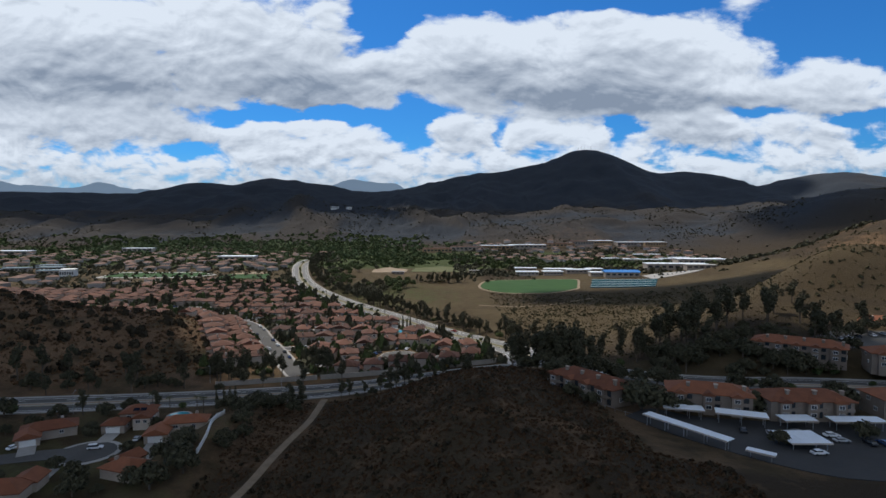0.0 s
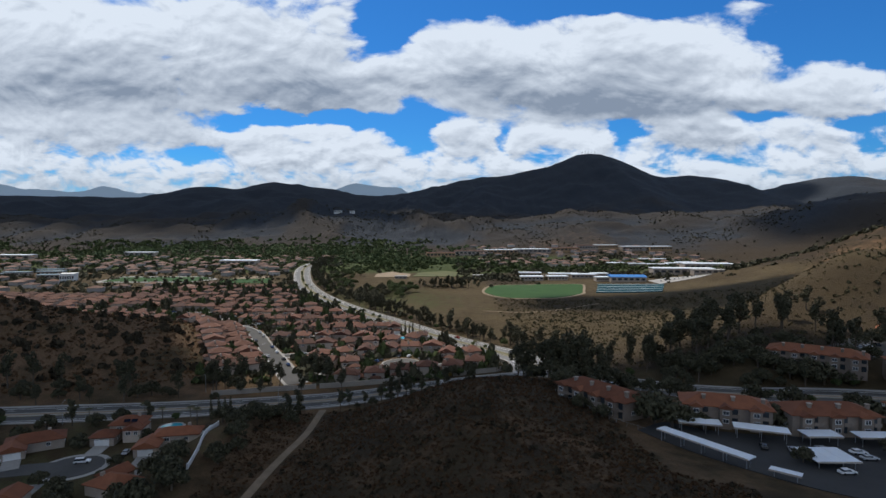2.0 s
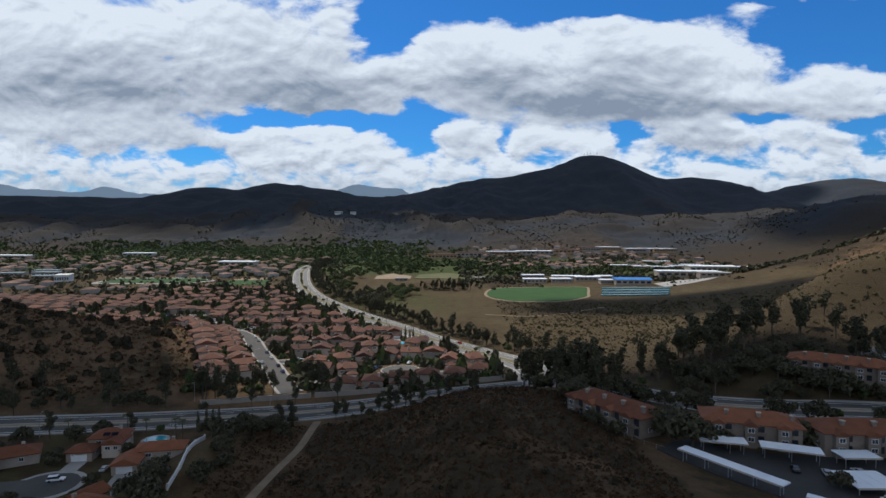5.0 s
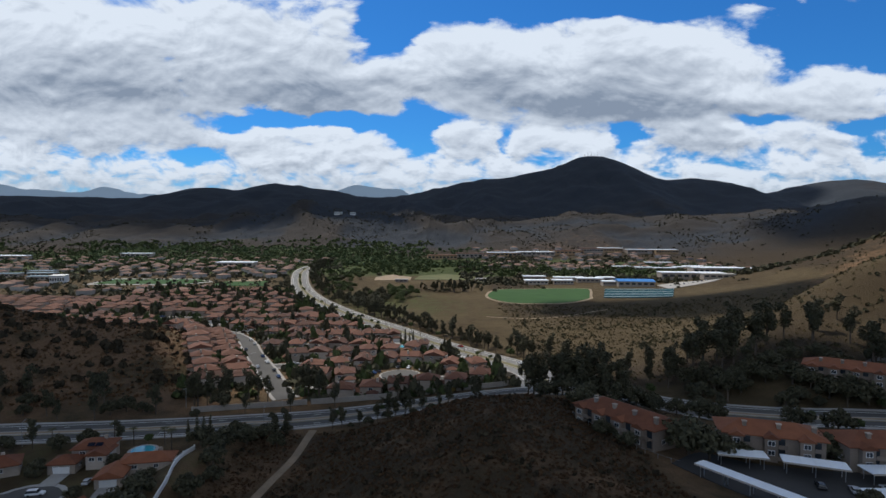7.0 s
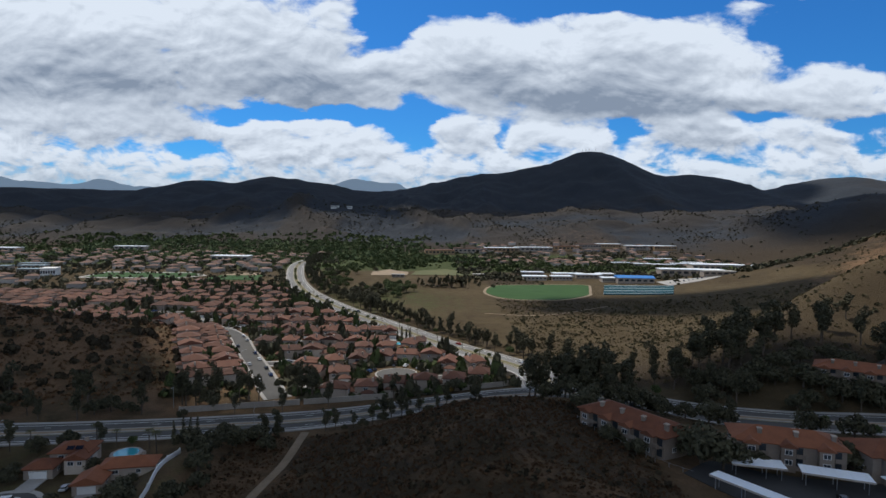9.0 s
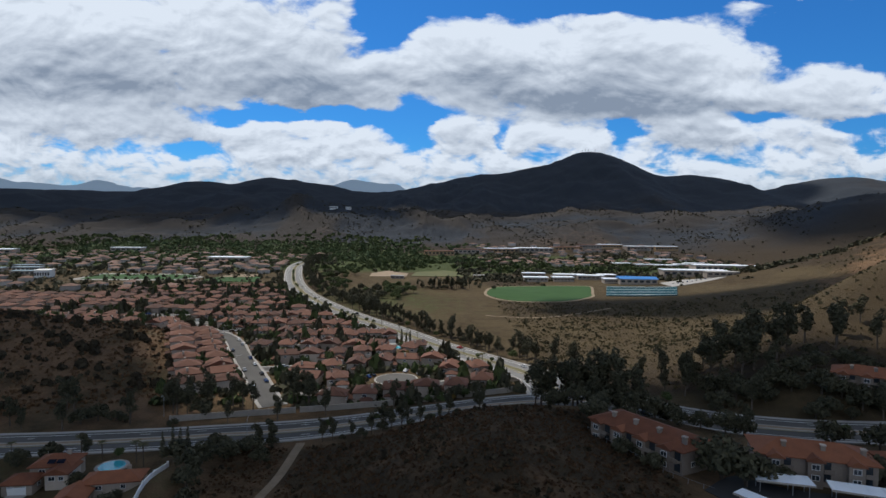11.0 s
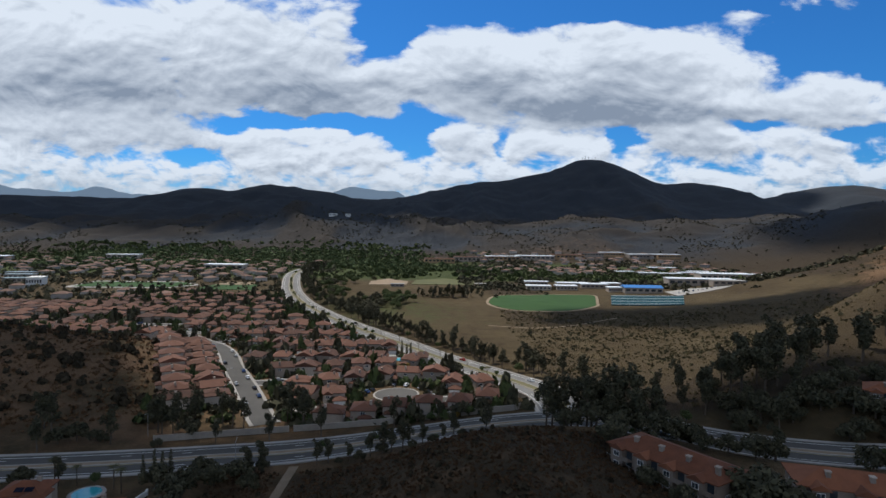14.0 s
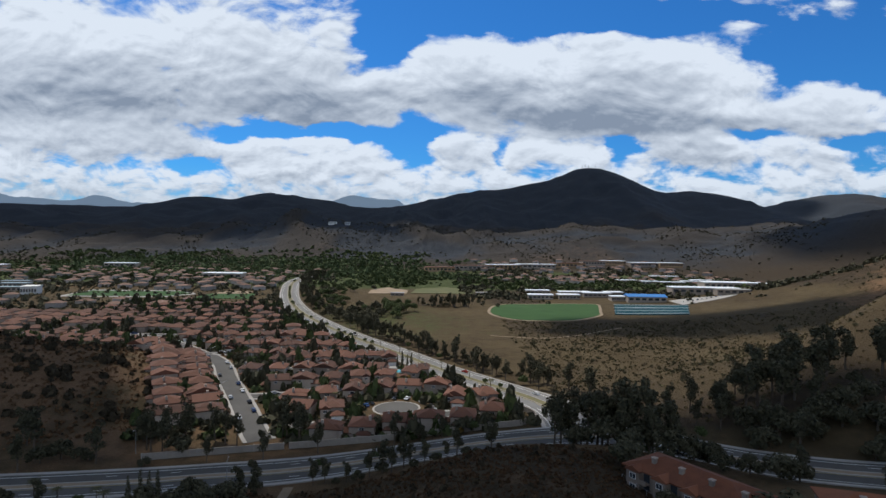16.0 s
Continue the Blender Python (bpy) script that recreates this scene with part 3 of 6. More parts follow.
# Backdrop of pale blue mountains on the horizon, behind the range; its haze is colour and glow.
def far_mountains():
    m = bpy.data.materials.new("hazy_glow_mountains")
    m.use_nodes = True
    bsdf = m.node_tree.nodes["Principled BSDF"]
    # haze blue put into the base colour, with an even self-glow over it
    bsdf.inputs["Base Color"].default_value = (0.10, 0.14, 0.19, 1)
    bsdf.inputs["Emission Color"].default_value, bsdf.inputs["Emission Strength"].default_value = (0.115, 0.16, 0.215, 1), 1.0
    xs = np.linspace(-4700, 4700, 500)
    h = 255 + 0 * xs
    for cx, w, k in ((-3900, 330, 175), (-3480, 180, 80), (-3010, 340, 165), (-2520, 260, 90), (-900, 250, 125), (-640, 240, 120), (-380, 180, 95), (300, 600, 60)):
        h = h + k * np.exp(-(((xs - cx) / w) ** 2))
    h = h + 70 * (fbm(xs / 260, 0 * xs, 5, 21) - 0.5)
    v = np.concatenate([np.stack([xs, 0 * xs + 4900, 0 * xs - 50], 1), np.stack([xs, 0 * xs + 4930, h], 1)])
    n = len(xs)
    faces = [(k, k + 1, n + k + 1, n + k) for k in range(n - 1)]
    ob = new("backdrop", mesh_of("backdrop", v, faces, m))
    tagged(ob, "self-lit backdrop of haze-blue mountains far on the horizon", "mountains", kind="structure")


far_mountains()

# ---- roads ----
BOULEVARD = smooth_line([(-420, 196), (-330, 212), (-260, 225), (-172, 238), (-139, 242.5), (-101, 249), (-70, 255.5), (-42, 262), (-10, 271), (16, 278.5), (36, 281.5), (54, 279), (71, 270), (85, 257), (97, 248.5), (110, 242), (127, 236.5), (161, 231), (220, 222), (320, 205)], 3.0)
AVENUE = smooth_line([(46, 291), (46, 303), (43, 322), (35, 343), (23, 365), (8, 388), (-10, 413), (-28, 441), (-50, 473), (-71, 503), (-102, 553), (-142, 628), (-177, 718), (-206, 823), (-226, 915), (-236, 1010), (-232, 1100)], 4.0)
STREET = smooth_line([(-73, 286), (-77, 293), (-85, 309), (-96, 331), (-109, 355), (-119, 374), (-131, 399), (-146, 421), (-162, 437), (-190, 468), (-217, 488), (-263, 508), (-320, 520)], 4.0)


def dual_road(name, line, half, median, label, planted, surface):
    road = strip(name, line, -half, half, 0.22, surface)
    tagged(road, label, "road", kind="structure")
    strip("median", line, -median, median, 0.40, planted, road, label="raised median strip")
    for side in (-1, 1):
        a, b = side * half, side * (half + 1.7)
        strip("pavement", line, min(a, b), max(a, b), 0.38, CONCRETE, road, label="pale concrete pavement")
        strip("kerb", line, side * median - 0.25, side * median + 0.25, 0.46, CONCRETE, road)
        e = side * (half - 1.6)
        strip("edge_line", line, e - 0.12, e + 0.12, 0.26, PAINT_WHITE, road, cols=1)
        e = side * (median + 0.6)
        strip("yellow_line", line, e - 0.09, e + 0.09, 0.26, PAINT_YELLOW, road, cols=1)
        e = side * (half + median) / 2
        for k in range(0, min(len(line) - 2, 200), 6):
            strip("lane_line", line[k : k + 2], e - 0.1, e + 0.1, 0.265, PAINT_WHITE, road, cols=1)
    return road


dual_road("boulevard", BOULEVARD, 9.0, 1.4, "grey asphalt boulevard with a raised median", SOIL, ASPHALT)
dual_road("avenue", AVENUE, 9.8, 2.2, "pale asphalt avenue with a planted median", mat("median_planting", (0.05, 0.06, 0.025), (0.2, 0.17, 0.09), 0.3, 0.95), PALE_ASPHALT)


LANES = []


def street(line, half, label="narrow residential asphalt street"):
    LANES.append(line)
    road = tagged(strip("street", line, -half, half, 0.16, ASPHALT), label, "street", kind="structure")
    for side in (-1, 1):
        a, b = side * half, side * (half + 1.5)
        strip("pavement", line, min(a, b), max(a, b), 0.30, CONCRETE, road)
    return road


street(STREET, 4.6, "curving residential street with parked cars")

# ---- plants ----
def leaf_cloud(blobs, count, size, rng, squash=1.0):
    """Bent leaf sprays set over the outside and inside of a few rounded masses."""
    verts, faces = [], []
    weights = [b[3] ** 2 for b in blobs]
    for cx, cy, cz, r, tall in rng.choices(blobs, weights, k=count):
        d = Vector((rng.gauss(0, 1), rng.gauss(0, 1), rng.gauss(0.15, 1))).normalized()
        d2 = d * r * (0.55 + 0.5 * rng.random() ** 0.5)
        c = Vector((cx + d2.x, cy + d2.y, cz + d2.z * tall))
        s = size * (0.6 + 0.8 * rng.random())
        a = (d + Vector((rng.gauss(0, 0.5), rng.gauss(0, 0.5), rng.gauss(0, 0.5)))).normalized()
        t = a.orthogonal().normalized()
        t = (Matrix.Rotation(rng.random() * 6.28, 3, a) @ t) * s
        b = a.cross(t) * squash
        k = len(verts)
        verts += [c - t * 0.9 - a * s * 0.2, c + b * 0.7, c + t * 0.9 - a * s * 0.2, c - b * 0.7 - a * s * 0.1]
        faces += [(k, k + 1, k + 3), (k + 1, k + 2, k + 3)]
    return verts, faces


def limb(bm, a, b, r0, r1, sides=6):
    d = Vector(b) - Vector(a)
    m = Matrix.Translation((Vector(a) + Vector(b)) / 2) @ d.to_track_quat("Z", "Y").to_matrix().to_4x4()
    bmesh.ops.create_cone(bm, cap_ends=True, segments=sides, radius1=r0, radius2=r1, depth=d.length, matrix=m)


def tree(kind, seed):
    """A tree of one metre scale-free height given by its kind, standing at the origin."""
    rng = random.Random(seed)
    base = new({"cypress": "cypress_tree", "palm": "palm_tree", "euc": "eucalyptus_tree"}.get(kind, {"oak": "evergreen_tree", "gold": "golden_tree"}.get(kind, "garden_tree")))
    bm = bmesh.new()
    blobs, leaf = [], LEAF_GREEN
    count, size, squash = 420, 0.55, 0.8
    if kind == "euc":
        leaf, count, size = LEAF_DARK, 900, 0.45
        limb(bm, (0, 0, -1), (0.2, 0.1, 5), 0.32, 0.24)
        for k in range(7):
            a, h = k * 0.9 + rng.random(), 3.5 + k * 1.15 + rng.random()
            r = 1.3 + 1.6 * rng.random()
            tip = (math.cos(a) * r, math.sin(a) * r, h + 2.2)
            limb(bm, (0.2, 0.1, h), tip, 0.15, 0.05, 5)
            blobs.append((tip[0], tip[1], tip[2] + 0.4, 0.85 + 0.65 * rng.random(), 1.2))
        limb(bm, (0.2, 0.1, 5), (0.3, 0, 12), 0.24, 0.06)
        blobs += [(0.3, 0, 12, 1.4, 1.2), (0.2, 0.4, 9.5, 1.8, 1.1)]
        blobs.append((0, 0.3, 6.5, 1.7, 1.2))
    elif kind == "cypress":
        leaf, count, size, squash = LEAF_DARK, 330, 0.34, 0.6
        limb(bm, (0, 0, -1), (0, 0, 8.3), 0.16, 0.03)
        blobs = [(0, 0, 0.9 + k * 0.78, 0.72 * (1 - (k / 10.5) ** 2) + 0.12, 1.1) for k in range(10)]
    elif kind == "palm":
        leaf, count = LEAF_OLIVE, 0
        limb(bm, (0, 0, -1), (0.15, 0, 8.2), 0.24, 0.17, 7)
    elif kind == "round":
        limb(bm, (0, 0, -1), (0, 0, 2.4), 0.2, 0.14)
        for k in range(5):
            a = k * 1.26 + rng.random()
            tip = (math.cos(a) * 1.4, math.sin(a) * 1.4, 3.2 + rng.random())
            limb(bm, (0, 0, 2.2), tip, 0.1, 0.04, 5)
            blobs.append((*tip, 1.15 + 0.5 * rng.random(), 0.9))
        blobs.append((0, 0, 4.3, 1.5, 0.9))
        count, size = 620, 0.42
    elif kind == "oak":
        leaf = LEAF_DARK
        limb(bm, (0, 0, -1), (0, 0, 1.8), 0.26, 0.2)
        for k in range(8):
            a = k * 0.8 + rng.random()
            r = 1.6 + rng.random()
            tip = (math.cos(a) * r, math.sin(a) * r, 2.2 + 1.6 * rng.random())
            limb(bm, (0, 0, 1.5), tip, 0.12, 0.04, 5)
            blobs.append((*tip, 1.1 + 0.6 * rng.random(), 0.85))
        blobs += [(0, 0, 4.1, 1.6, 0.9), (0.6, -0.8, 3.6, 1.4, 0.9)]
        count, size = 850, 0.42
    elif kind == "gold":
        leaf = LEAF_GOLD
        limb(bm, (0, 0, -1), (0, 0, 2.2), 0.16, 0.1)
        blobs = [(math.cos(a) * 0.9, math.sin(a) * 0.9, 3.1 + 0.5 * math.sin(a * 3), 1.1, 1.0) for a in (0, 1.3, 2.5, 3.8, 5)] + [(0, 0, 4, 1.2, 1)]
        count = 380
    part("trunk", bm, BARK, base)
    verts, faces = leaf_cloud(blobs, count, size, rng, squash) if blobs else ([], [])
    if kind == "palm":
        for k in range(26):
            a, droop = k * 2.4, 0.2 + 0.8 * (k % 5) / 4
            along, side = Vector((math.cos(a), math.sin(a), 0)), Vector((-math.sin(a), math.cos(a), 0))
            prev = None
            for s in range(5):
                f = s / 4
                c = Vector((0.15, 0, 8.2)) + along * 2.0 * f + Vector((0, 0, 0.9 * f - 1.9 * droop * f * f))
                w = side * (0.26 * (1 - f) + 0.04)
                i = len(verts)
                verts += [c - w - Vector((0, 0, 0.1)), c, c + w - Vector((0, 0, 0.1))]
                if prev is not None:
                    faces += [(prev, prev + 1, i + 1, i), (prev + 1, prev + 2, i + 2, i + 1)]
                prev = i
    crown = new("crown", mesh_of("crown", verts, faces, leaf))
    crown.parent = base
    return base


TREE_LABELS = {
    "euc": ("tall dark eucalyptus tree with a ragged open crown", "tree", "eucalyptus trees"),
    "cypress": ("slim dark green Italian cypress tree", "tree", "cypress trees"),
    "palm": ("fan palm with a bare trunk beside the road", "palm tree", "palms along the roads"),
    "round": ("leafy green garden tree with a rounded crown", "tree", "garden trees"),
    "oak": ("broad dark evergreen tree with a dense crown", "tree", "evergreen trees"),
    "gold": ("small garden tree with golden foliage", "tree", "golden trees"),
}
KINDS = {k: [tree(k, 10 + s) for s in range(2 if k in ("palm", "cypress", "gold") else 3)] for k in TREE_LABELS}
for kind, protos in KINDS.items():
    for ob in protos:
        tagged(ob, *TREE_LABELS[kind])
USED = set()
TREES_AT = []


def plant(kind, x, y, scale=1.0, wide=1.0, verge=True):
    """Sets a tree on the land, unless it would stand on a carriageway."""
    if verge and any(np.min(np.hypot(l[:, 0] - x, l[:, 1] - y)) < h for l, h in ((BOULEVARD, 11.4), (AVENUE, 12.0), (STREET, 6.6))):
        return None
    rng = random.Random(int(x * 13 + y * 7))
    proto = rng.choice(KINDS[kind])
    m = pose(x, y, ground_z(x, y) - 0.1, 0, 0, rng.random() * 360)
    s = scale * (0.85 + 0.3 * rng.random())
    if proto in USED:
        ob = copy_thing(proto, m)
    else:
        USED.add(proto)
        ob = proto
        ob.matrix_basis = m
    ob.scale = (s * wide, s * wide, s)
    TREES_AT.append((x, y))
    return ob


def scatter(name, spots, size, material, label, category, leaves=22, seed=3, variants=6, tall=1.0):
    """Many low clumps of foliage over the land, as one mass that nobody could count."""
    rng = random.Random(seed)
    shapes = []
    for k in range(variants):
        v, f = leaf_cloud([(0, 0, 0.25, 0.62, 0.75), (0.25, 0.1, 0.15, 0.45, 0.8)], leaves, 0.42, rng)
        shapes.append((np.array([tuple(p) for p in v]), np.array(f)))
    spots = np.array(spots)
    z = terrain(spots[:, 0], spots[:, 1])
    nr = np.random.RandomState(seed)
    vs, fs, base = [], [], 0
    for (x, y), h in zip(spots, z):
        v, f = shapes[nr.randint(variants)]
        a, s = nr.rand() * 6.28, size * (0.5 + nr.rand() ** 2 * 1.1)
        c, d = math.cos(a) * s, math.sin(a) * s
        p = np.stack([v[:, 0] * c - v[:, 1] * d + x, v[:, 0] * d + v[:, 1] * c + y, v[:, 2] * s * tall * (0.8 + 0.5 * nr.rand()) + h], 1)
        vs.append(p)
        fs.append(f + base)
        base += len(v)
    v, f = np.concatenate(vs), np.concatenate(fs)
    me = bpy.data.meshes.new(name)
    me.vertices.add(len(v))
    me.vertices.foreach_set("co", v.astype(np.float32).ravel())
    me.loops.add(f.size)
    me.loops.foreach_set("vertex_index", f.astype(np.int32).ravel())
    me.polygons.add(len(f))
    me.polygons.foreach_set("loop_start", np.arange(0, f.size, 3, dtype=np.int32))
    me.update(calc_edges=True)
    me.materials.append(material)
    return tagged(new(name, me), label, category, kind="stuff")


def spread(n, x0, x1, y0, y1, keep, seed):
    r = np.random.RandomState(seed)
    x, y = r.uniform(x0, x1, n), r.uniform(y0, y1, n)
    k = r.rand(n) < keep(x, y)
    return np.stack([x[k], y[k]], 1)


def off_roads(x, y, clear=13.0):
    ok = (((x - 107) / 66) ** 2 + ((y - 655) / 64) ** 2 > 1) * 1.0
    for line, half in ((BOULEVARD, clear), (AVENUE, clear), (STREET, 8.0)):
        d = np.min(np.hypot(x[:, None] - line[None, ::2, 0], y[:, None] - line[None, ::2, 1]), 1)
        ok = ok * (d > half)
    return ok


def clumpy(x, y, size, seed, cut=0.5):
    return (fbm(x / size, y / size, 3, seed) > cut * 0.875).astype(float)


PATH_LINE = smooth_line([(-51.5, 246), (-51, 228), (-51.5, 214), (-55, 194), (-57.5, 165), (-62, 130), (-66, 90)], 3.0)


def off_path(x, y):
    d = np.min(np.hypot(x[:, None] - PATH_LINE[None, :, 0], y[:, None] - PATH_LINE[None, :, 1]), 1)
    return d > 3.2


brush_knoll = spread(2600, -72, 70, 60, 246, lambda x, y: off_roads(x, y) * off_path(x, y) * (0.25 + 0.75 * clumpy(x, y, 9, 31, 0.52)) * (hilly(x, y) > 0.3), 1)
scatter("brush", brush_knoll, 0.95, BRUSH, "low dark chaparral brush on the knoll", "brush", 20, 3)
scatter("dry_brush", spread(17000, -72, 70, 60, 262, lambda x, y: off_roads(x, y) * off_path(x, y) * (hilly(x, y) > 0.3), 2), 0.62, DRY_BRUSH, "dry straw-coloured weeds on the knoll", "weeds", 14, 4)
scatter("brush", spread(900, -430, -118, 262, 440, lambda x, y: off_roads(x, y) * (0.3 + 0.5 * clumpy(x, y, 26, 33, 0.5)) * (terrain(x, y) > -1), 5), 2.9, BRUSH, "dark rounded shrubs over the brush hill", "shrubs", 60, 5)
scatter("brush", spread(1500, -430, -118, 262, 440, lambda x, y: off_roads(x, y) * 0.6 * (terrain(x, y) > -1), 15), 1.4, BRUSH, "low brown shrubs over the brush hill", "shrubs", 22, 15)
scatter("dry_brush", spread(7000, -430, -118, 262, 440, lambda x, y: off_roads(x, y) * (terrain(x, y) > -1.5), 6), 1.1, mat("red_brown_brush", (0.085, 0.047, 0.024), (0.20, 0.115, 0.060), 0.3, 0.95, vary=0.7, island=True, spec=0.1), "dry brown undergrowth over the brush hill", "undergrowth", 14, 6)
scatter("brush", spread(10000, 60, 640, 290, 800, lambda x, y: off_roads(x, y) * (hilly(x, y) > 0.4) * (0.12 + 0.6 * clumpy(x, y, 28, 35, 0.55)), 7), 1.5, mat("sage_leaves", (0.035, 0.034, 0.018), (0.12, 0.105, 0.058), 0.3, 0.9, vary=0.7, island=True, spec=0.1), "grey-green sage scrub over the long hill", "scrub", 18, 7)
scatter("dry_brush", spread(9000, 50, 520, 290, 640, lambda x, y: off_roads(x, y) * (hilly(x, y) > 0.4), 8), 0.9, mat("straw", (0.066, 0.053, 0.027), (0.15, 0.12, 0.064), 0.3, 0.95, vary=0.7, island=True, spec=0.1), "straw-coloured dry grass over the long hill", "grass", 10, 8)
scatter("brush", spread(5200, -40, 220, 350, 600, lambda x, y: off_roads(x, y) * (hilly(x, y) > 0.4) * (0.3 + 0.5 * clumpy(x, y, 18, 36, 0.52)), 17), 1.0, MATS["sage_leaves"], "low grey-green scrub over the open field", "scrub", 14, 17)
# woods along the river and between the schools
scatter("woods", spread(12000, -1100, 480, 830, 1420, lambda x, y: off_roads(x, y, 20) * (0.16 + 0.84 * clumpy(x, y, 110, 41, 0.50)) * step(820, 930, y + 0.10 * x) * (1 - (x > -30) * (y > 1120)), 9), 5.2, LEAF_GREEN, "green riverside woods across the valley floor", "woods", 24, 9)
scatter("woods", spread(6000, 20, 540, 700, 1250, lambda x, y: (0.05 + 0.9 * clumpy(x, y, 70, 42, 0.55)) * (((x - 107) / 70) ** 2 + ((y - 655) / 66) ** 2 > 1) * (1 - (np.abs(x - 215) < 60) * (np.abs(y - 715) < 95)), 10), 4.6, LEAF_DARK, "dark trees among the school buildings", "woods", 24, 10)
scatter("woods", spread(5200, -1050, -150, 620, 1180, lambda x, y: off_roads(x, y, 20) * (0.25 + 0.5 * clumpy(x, y, 60, 43, 0.56)) * (1 - (np.abs(x + 330) < 140) * (np.abs(y - 745) < 50)), 11), 4.2, LEAF_DARK, "trees between the houses across the valley", "woods", 22, 11)
scatter("chaparral", spread(30000, -1700, 1900, 1150, 2300, lambda x, y: 0.10 + 0.85 * clumpy(x, y, 120, 44, 0.52), 12), 3.2, mat("chaparral_leaves", (0.032, 0.030, 0.020), (0.085, 0.072, 0.046), 0.3, 0.9, vary=0.7, island=True, spec=0.1), "dark chaparral over the foothills", "brush", 10, 12)

scatter("woods", spread(5000, -760, 120, 1030, 1330, lambda x, y: off_roads(x, y, 16) * (1 - 0.8 * (x > -40) * (y > 1120)) * (0.45 + 0.5 * clumpy(x, y, 60, 46, 0.5)), 13), 5.0, mat("river_leaves", (0.034, 0.056, 0.020), (0.092, 0.122, 0.046), 0.05, 0.8, vary=0.6, island=True, spec=0.2), "bright green belt of riverside trees", "woods", 22, 13)

# ---- houses ----
def roof_shape(bm, x0, y0, x1, y1, z, rise, over=0.55, hip=True, along=None, thick=0.28):
    """A tiled roof over a rectangle: hipped or gabled, with eaves that stand out and a real thickness."""
    x0, y0, x1, y1 = x0 - over, y0 - over, x1 + over, y1 + over
    along = along or ("x" if x1 - x0 > y1 - y0 else "y")
    if along == "x":
        inset = min((y1 - y0) / 2, (x1 - x0) / 2 - 0.4) if hip else 0
        ridge = [(x0 + inset, (y0 + y1) / 2), (x1 - inset, (y0 + y1) / 2)]
    else:
        inset = min((x1 - x0) / 2, (y1 - y0) / 2 - 0.4) if hip else 0
        ridge = [((x0 + x1) / 2, y0 + inset), ((x0 + x1) / 2, y1 - inset)]
    low = [bm.verts.new((x, y, z - thick)) for x, y in ((x0, y0), (x1, y0), (x1, y1), (x0, y1))]
    eave = [bm.verts.new((x, y, z)) for x, y in ((x0, y0), (x1, y0), (x1, y1), (x0, y1))]
    r = [bm.verts.new((x, y, z + rise)) for x, y in ridge]
    bm.faces.new(low[::-1])
    for k in range(4):
        bm.faces.new((low[k], low[(k + 1) % 4], eave[(k + 1) % 4], eave[k]))
    if along == "x":
        faces = ((eave[0], eave[1], r[1], r[0]), (eave[2], eave[3], r[0], r[1]), (eave[1], eave[2], r[1]), (eave[3], eave[0], r[0]))
    else:
        faces = ((eave[1], eave[2], r[1], r[0]), (eave[3], eave[0], r[0], r[1]), (eave[0], eave[1], r[0]), (eave[2], eave[3], r[1]))
    for f in faces:
        bm.faces.new(f)


def window_on(parent, x, y, z, w, h, facing):
    """A pane set in a raised frame on a wall that faces front, back, left or right."""
    turn = {"front": 0, "right": 90, "back": 180, "left": 270}[facing]
    m = pose(x, y, z, 0, 0, turn)
    bm = bmesh.new()
    for a in ((-w / 2 - 0.1, -0.1, -h / 2 - 0.1, w / 2 + 0.1, 0.05, -h / 2), (-w / 2 - 0.1, -0.1, h / 2, w / 2 + 0.1, 0.05, h / 2 + 0.1), (-w / 2 - 0.1, -0.1, -h / 2, -w / 2, 0.05, h / 2), (w / 2, -0.1, -h / 2, w / 2 + 0.1, 0.05, h / 2), (-0.04, -0.08, -h / 2, 0.04, 0.05, h / 2)):
        box(bm, *a, m=m)
    frame_ob = part("window", bm, WHITE, parent)
    part("pane", boxed(-w / 2, -0.04, -h / 2, w / 2, 0.03, h / 2, m=m), GLASS, frame_ob)
    return frame_ob


